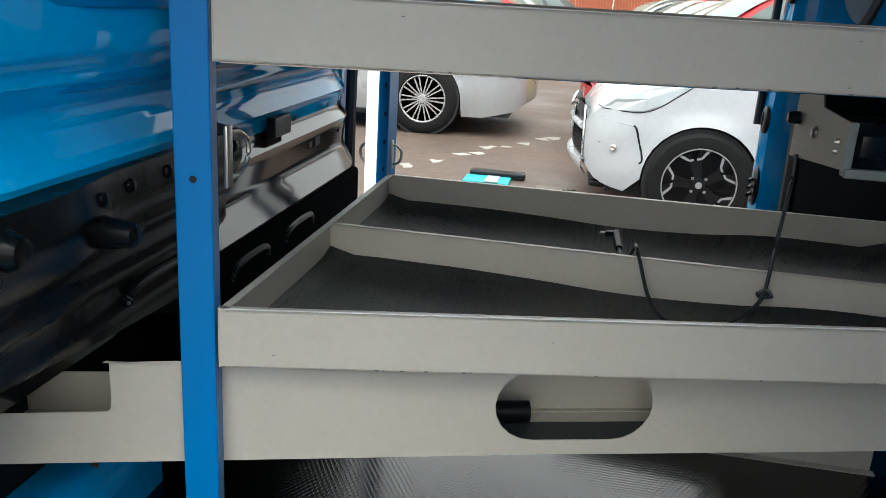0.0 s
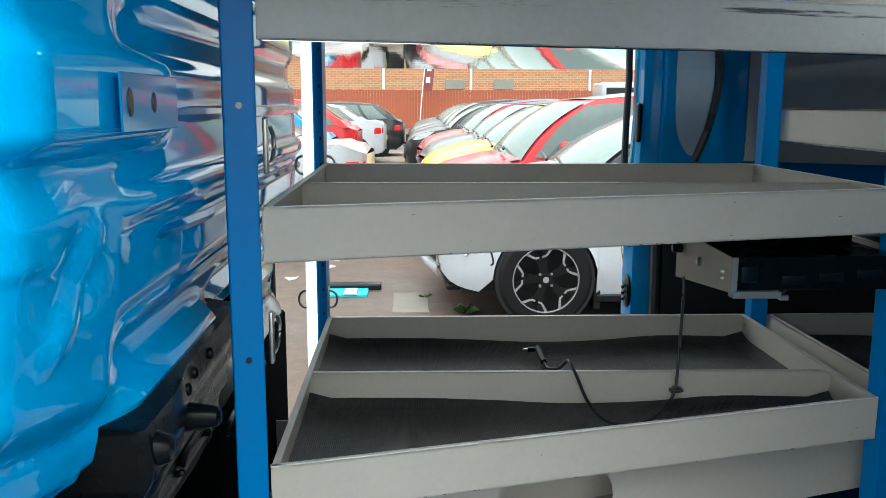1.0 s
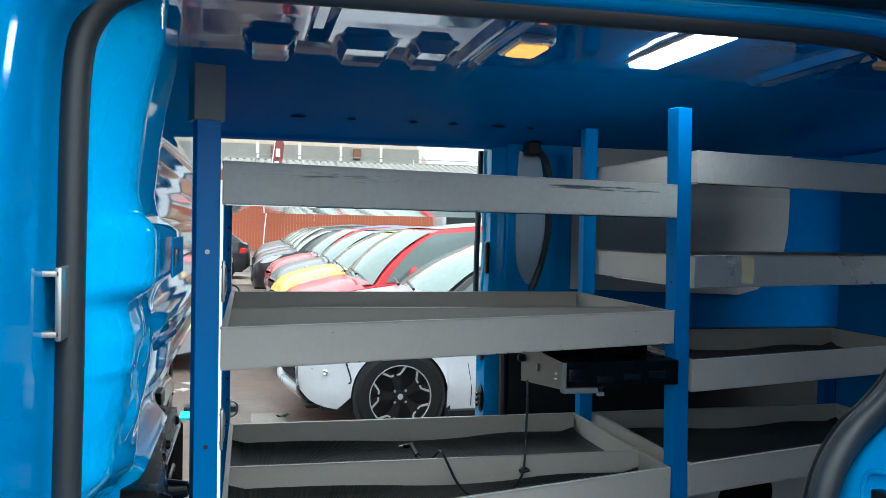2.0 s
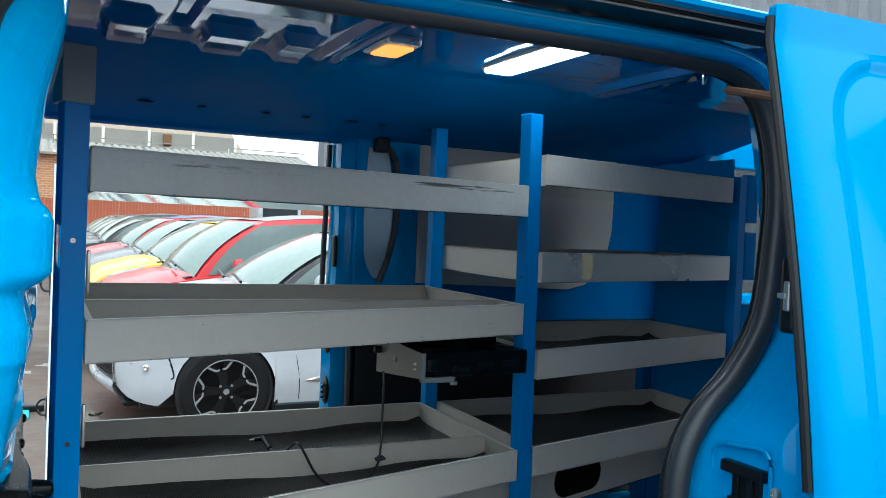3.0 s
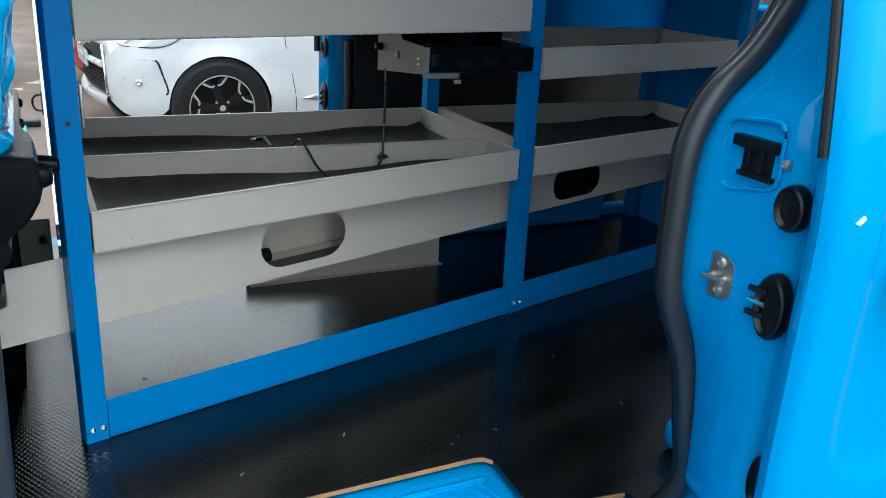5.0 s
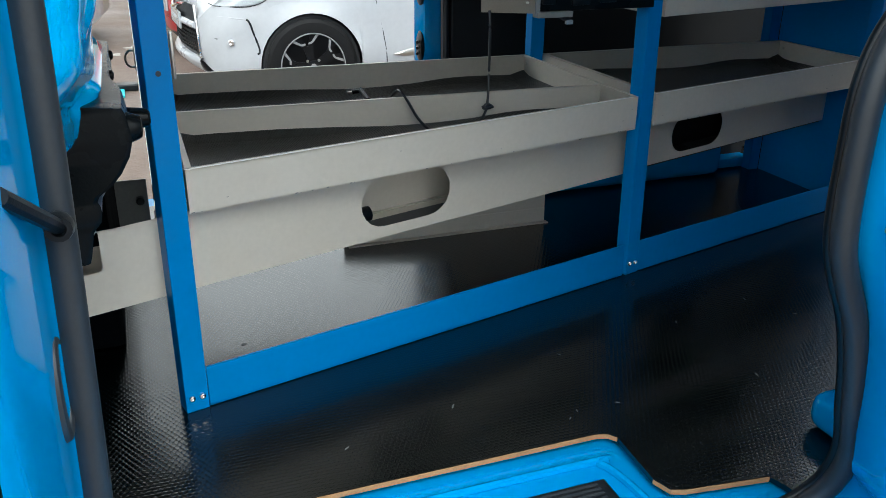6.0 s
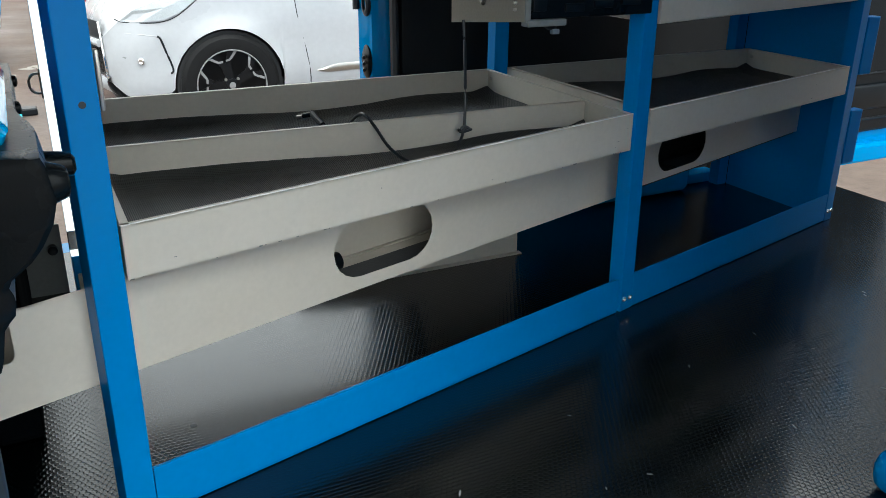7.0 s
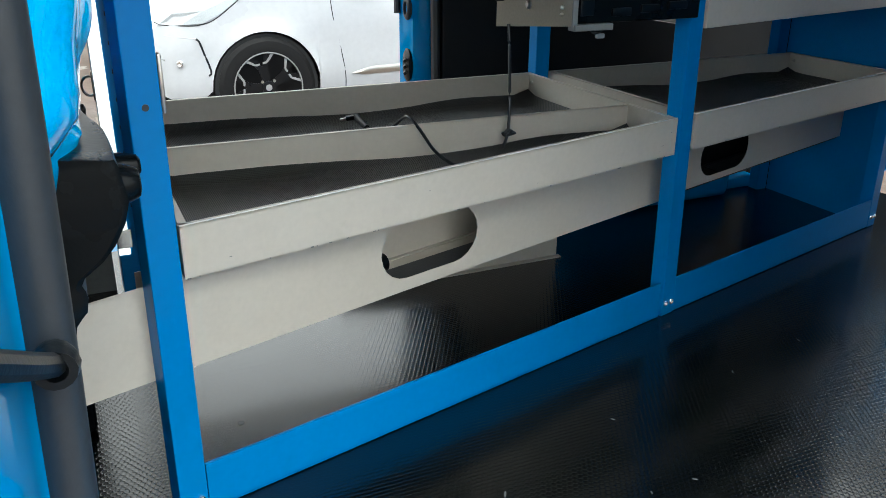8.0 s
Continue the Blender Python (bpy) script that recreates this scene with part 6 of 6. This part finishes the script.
# cars whose tails reach the aisle from the other side
car("silver coupe with bright multi-spoke wheels", -0.62 - 4.4, 8.05, SILVER, H=1.37, L=4.4, W=1.78, style="silver", tail=0.98, radius=0.335, boot=0.42, group="parked cars")
car("teal-blue hatchback with its tail to the aisle", -1.35 - 3.9, 11.5, TEAL, H=1.54)
car("red hatchback with its tail to the aisle", -1.15 - 4.1, 15.5, RED, H=1.48, L=4.1)
car("white coupe with bright alloy wheels", -0.80 - 4.4, 20.5, WHITE, H=1.40, L=4.4, style="silver", boot=0.3)
car("black saloon with its tail to the aisle", -0.35 - 4.5, 23.2, DARK, H=1.44, L=4.5)

# ---- yard edge: fence and buildings ----
fence = thing("board_fence", "long red-brown close-boarded timber fence", "fence")
FENCE = material("fence_timber", (0.30, 0.075, 0.035), 0.75, vary=0.3, scale=3, bump=0.2, bump_scale=20)
FY, FT = 52.0, 1.85
wide = 0.18
first = part("board", solid(0, wide - 0.014, 0, 0.022, 0, FT - GROUND - 0.02), FENCE, fence)
first.location = (-14, FY, GROUND)
for k in range(1, 235):
    o = bpy.data.objects.new("board", first.data)
    scene.collection.objects.link(o)
    o.parent = fence
    o.location = (-14 + k * wide, FY + 0.02 * (k % 2), GROUND + 0.02 * math.sin(k * 1.7))
for z in (-0.1, 1.2):
    part("fence_rail", solid(-14, 28.2, FY + 0.05, FY + 0.10, z, z + 0.09), FENCE, fence)


def brick_material():
    m = material("brick_wall", (0.42, 0.22, 0.12), 0.85, vary=0.1)
    n, l = m.node_tree.nodes, m.node_tree.links
    b = n["Principled BSDF"]
    tc = n.new("ShaderNodeTexCoord")
    mp = n.new("ShaderNodeMapping")
    mp.inputs["Rotation"].default_value = (radians(90), 0, 0)
    l.new(tc.outputs["Object"], mp.inputs["Vector"])
    br = n.new("ShaderNodeTexBrick")
    br.inputs["Scale"].default_value = 1.0
    br.inputs["Brick Width"].default_value, br.inputs["Row Height"].default_value, br.inputs["Mortar Size"].default_value = 0.45, 0.15, 0.02
    br.inputs["Color1"].default_value, br.inputs["Color2"].default_value, br.inputs["Mortar"].default_value = (0.46, 0.20, 0.085, 1), (0.34, 0.15, 0.07, 1), (0.42, 0.32, 0.22, 1)
    l.new(mp.outputs[0], br.inputs["Vector"])
    l.new(br.outputs["Color"], b.inputs["Base Color"])
    return m


hall = thing("brick_building", "long orange-brown brick building with pale corrugated roof", "building")
BRICK = brick_material()
CLAD = material("grey_cladding", (0.14, 0.15, 0.17), 0.5, vary=0.1, scale=1)
PALE = material("pale_sheet", (0.22, 0.21, 0.185), 0.7, vary=0.15, scale=0.6, dirt=0.4, dirt_color=(0.22, 0.2, 0.17))
WHITEP = material("white_pipe", (0.7, 0.7, 0.68), 0.5)
part("brick_wall", solid(-30, 17.1, 57.0, 57.5, GROUND, 4.75), BRICK, hall)
bm = bmesh.new()
wave = []
for k in range(95):
    x = -30.2 + 0.5 * k
    wave += [(x, 4.80), (x + 0.14, 4.90), (x + 0.36, 4.90)]
grid(bm, [[(x, y, z + (y - 56.6) * 0.195) for x, z in wave] for y in (56.6, 62.0)])
part("roof_sheet", bm, PALE, hall, "pale corrugated roof sheeting")
part("ridge_cap", solid(-30, 17.2, 61.8, 62.4, 5.86, 5.99, 0.03), PALE, hall)
part("gutter", solid(-30, 17.1, 56.5, 56.75, 4.58, 4.76, 0.03), PALE, hall)
for x in (-10.5, -1.9, 3.95, 12.0):
    part("downpipe", solid(x, x + 0.17, 56.8, 57.0, GROUND, 4.6, 0.03), WHITEP, hall)
for x in (2.3, 5.6):
    part("vent_plate", solid(x, x + 1.3, 56.9, 57.02, 1.95, 2.6, 0.02), PALE, hall)
for x in (-5.6, 0.05, 5.7, 11.4):
    part("rail_post", solid(x, x + 0.10, 60.0, 60.1, 5.5, 6.12), STEEL if x > 11 else DARKGREY, hall)
part("roof_rail", solid(-14, 17.0, 60.0, 60.08, 6.07, 6.13), DARKGREY, hall)
works = thing("beige_building", "large beige plastered building with grey panels behind the brick hall", "building")
BEIGE = material("beige_plaster", (0.46, 0.39, 0.30), 0.8, vary=0.1, scale=0.3, dirt=0.2, dirt_color=(0.32, 0.28, 0.22))
bm = prism(bmesh.new(), [(-34, GROUND), (17.0, GROUND), (16.7, 7.6), (15.6, 9.1), (15.6, 13.0), (-34, 13.0)], "y", 80.0, 92.0)
part("plastered_wall", bm, BEIGE, works)
for k in range(12):
    x = -30.6 + 3.9 * k
    if x < 14:
        part("wall_panel", solid(x, x + 3.5, 79.92, 80.0, 7.2, 8.75, 0.02), PALE, works, "grey-beige wall panel")
        part("pilaster", solid(x + 3.58, x + 3.80, 79.86, 80.0, 6.0, 8.9, 0.02), WHITEP, works)
for x in (1.6, 9.4):
    part("wall_vent", solid(x, x + 0.7, 79.5, 79.9, 7.6, 8.6, 0.04), RUST, works, "brown vent box")
shed = thing("clad_shed", "dark grey ribbed steel shed behind the fence", "building")
bm = solid(17.2, 50, 56, 57.2, GROUND, 6.9)
for k in range(60):
    box(bm, 17.2 + 0.5 * k, 17.45 + 0.5 * k, 55.8, 56.0, GROUND, 6.9)
part("shed_wall", bm, CLAD, shed)
truck = thing("white_truck", "white truck cab parked by the fence", "truck", "parked cars")
part("cab_body", solid(8.7, 11.1, 39.0, 41.5, GROUND + 0.4, 0.8, 0.10, seg=3), WHITE, truck, smooth=True)
part("cab_top", solid(8.85, 10.95, 39.1, 41.3, 0.75, 2.0, 0.16, seg=3), WHITE, truck, smooth=True)
part("cab_glass", solid(9.05, 10.75, 39.04, 39.12, 0.95, 1.75, 0.03), GLASS, truck)
for x in (9.0, 10.8):
    part("wheel", lathe(bmesh.new(), [(0.36, -0.1), (0.36, 0.1), (0.0001, 0.1)], 24, Matrix.Translation((x, 39.2, GROUND + 0.36)) @ pose(0, 0, 0, 0, 90, 0)), TYRE, truck)
shed = thing("metal_shed", "tall grey metal-clad building with ribbed walls beyond the van", "building")
RIBBED = material("ribbed_cladding", (0.22, 0.235, 0.26), 0.5, vary=0.12, scale=0.7, dirt=0.15, dirt_color=(0.08, 0.08, 0.09))
ca, cb = Vector((9.6, -6.0)), Vector((6.4, 13.0))
along = (cb - ca).normalized()
out = Vector((-along.y, along.x))
bm = bmesh.new()
walls = []
for k in range(76):
    for u, d in ((0.0, 0.0), (0.10, 0.0), (0.125, 0.035), (0.225, 0.035)):
        p = ca + along * (k * 0.25 + u) + out * d
        walls.append([(p.x, p.y, GROUND), (p.x, p.y, 5.3)])
grid(bm, walls)
part("cladding", bm, RIBBED, shed)
frame_m = Matrix.Translation((ca.x, ca.y, 0)) @ Matrix.Rotation(math.atan2(along.y, along.x), 4, "Z")
part("shed_body", solid(0.0, 19.0, -9.0, -0.02, GROUND, 5.28, m=frame_m), RIBBED, shed)
part("roof_fascia", solid(-0.1, 19.1, -9.1, 0.10, 5.28, 5.5, 0.02, m=frame_m), DARKGREY, shed)
flag = thing("feather_flag", "dark red feather banner flag on a thin pole", "flag")
bm = bmesh.new()
tube(bm, smoothed([(0.50, 50.5, GROUND), (0.62, 50.5, 1.2), (0.88, 50.5, 3.8), (1.18, 50.5, 6.3), (1.45, 50.5, 6.7)], 6), 0.03, 6)
part("pole", bm, WHITEP, flag, smooth=True)
bm = bmesh.new()
grid(bm, [[(0.70 + 0.105 * (z - 1.75) + q * (0.55 if z < 6.2 else 0.35), 50.5 + 0.05 * math.sin(1.3 * z + 2 * q), z) for q in (0, 0.5, 1)] for z in [1.75 + 0.46 * k for k in range(11)]])
part("banner", bm, material("banner_cloth", (0.20, 0.05, 0.045), 0.8, vary=0.15), flag)
for z, h in ((2.2, 0.35), (2.9, 0.25), (3.6, 0.4), (4.45, 0.45), (5.15, 0.5)):
    part("banner_bar", solid(0.83 + 0.105 * (z - 1.75), 1.08 + 0.105 * (z - 1.75), 50.40, 50.43, z, z + h), WHITEP, flag)
bm = bmesh.new()
prism(bm, [(-6, 21.5), (6, 21.0), (6, 25.5), (-6, 26.0)], "z", GROUND, GROUND + 0.004)
tagged(obj("pavement", bm, material("pale_concrete", (0.30, 0.24, 0.19), 0.8, vary=0.15, scale=1.5)), "pale concrete strip across the yard", "pavement", kind="structure")

# ---- small things on the yard ----
bag = thing("flattened_carton", "flattened turquoise carton with a white band lying on the asphalt", "carton")
part("carton_panel", solid(-0.86, -0.52, 6.02, 6.26, GROUND, GROUND + 0.02, 0.005, m=None), material("turquoise_card", (0.02, 0.40, 0.45), 0.5, vary=0.1), bag)
part("carton_band", solid(-0.70, -0.60, 6.01, 6.22, GROUND + 0.02, GROUND + 0.03, 0.004), WHITE, bag)
part("carton_flap", solid(-0.84, -0.42, 6.25, 6.36, GROUND, GROUND + 0.05, 0.01), BLACK, bag, "black flap")
cover = thing("drain_cover", "square ribbed concrete and steel drain cover", "drain cover")
part("cover_plate", solid(-0.32, -0.06, 5.52, 6.14, GROUND - 0.01, GROUND + 0.008, 0.003), material("cover_concrete", (0.2, 0.175, 0.15), 0.8, vary=0.2, scale=10, bump=0.3), cover)
random.seed(4)
for k in range(9):
    x, y = -1.35 + 0.13 * k + random.uniform(-0.05, 0.05), 6.6 + 0.25 * k + random.uniform(-0.2, 0.2)
    bm = bmesh.new()
    prism(bm, [(x + random.uniform(0.02, 0.10) * math.cos(a), y + random.uniform(0.02, 0.12) * math.sin(a)) for a in [i * 0.785 for i in range(8)]], "z", GROUND, GROUND + 0.004)
    tagged(obj("paint_mark", bm, MARK), "worn white paint remnant on the asphalt", "road marking", "worn paint", "structure")


def weed(x, y, n, size):
    """A tuft of narrow leaves in a joint of the asphalt."""
    bm = bmesh.new()
    for k in range(n):
        a = k * 2.4 + random.uniform(-0.4, 0.4)
        r, h, w = size * random.uniform(0.5, 1.0), size * random.uniform(0.25, 0.7), size * 0.11
        d, s = Vector((math.cos(a), math.sin(a), 0)), Vector((-math.sin(a), math.cos(a), 0))
        o = Vector((x, y, GROUND)) + d * size * random.uniform(0, 0.25)
        root, mid, tip = bm.verts.new(o), o + d * r * 0.55 + Vector((0, 0, h)), bm.verts.new(o + d * r + Vector((0, 0, h * 0.7)))
        p, q = bm.verts.new(mid + s * w), bm.verts.new(mid - s * w)
        bm.faces.new((root, p, tip))
        bm.faces.new((root, tip, q))
    tagged(obj("weed", bm, LEAF), "small green weed growing out of the asphalt", "weed", "weeds in the asphalt")


LEAF = material("weed_leaf", (0.055, 0.085, 0.025), 0.6, vary=0.35, scale=30)
weed(0.19, 5.50, 34, 0.10)
weed(-0.085, 5.99, 14, 0.05)
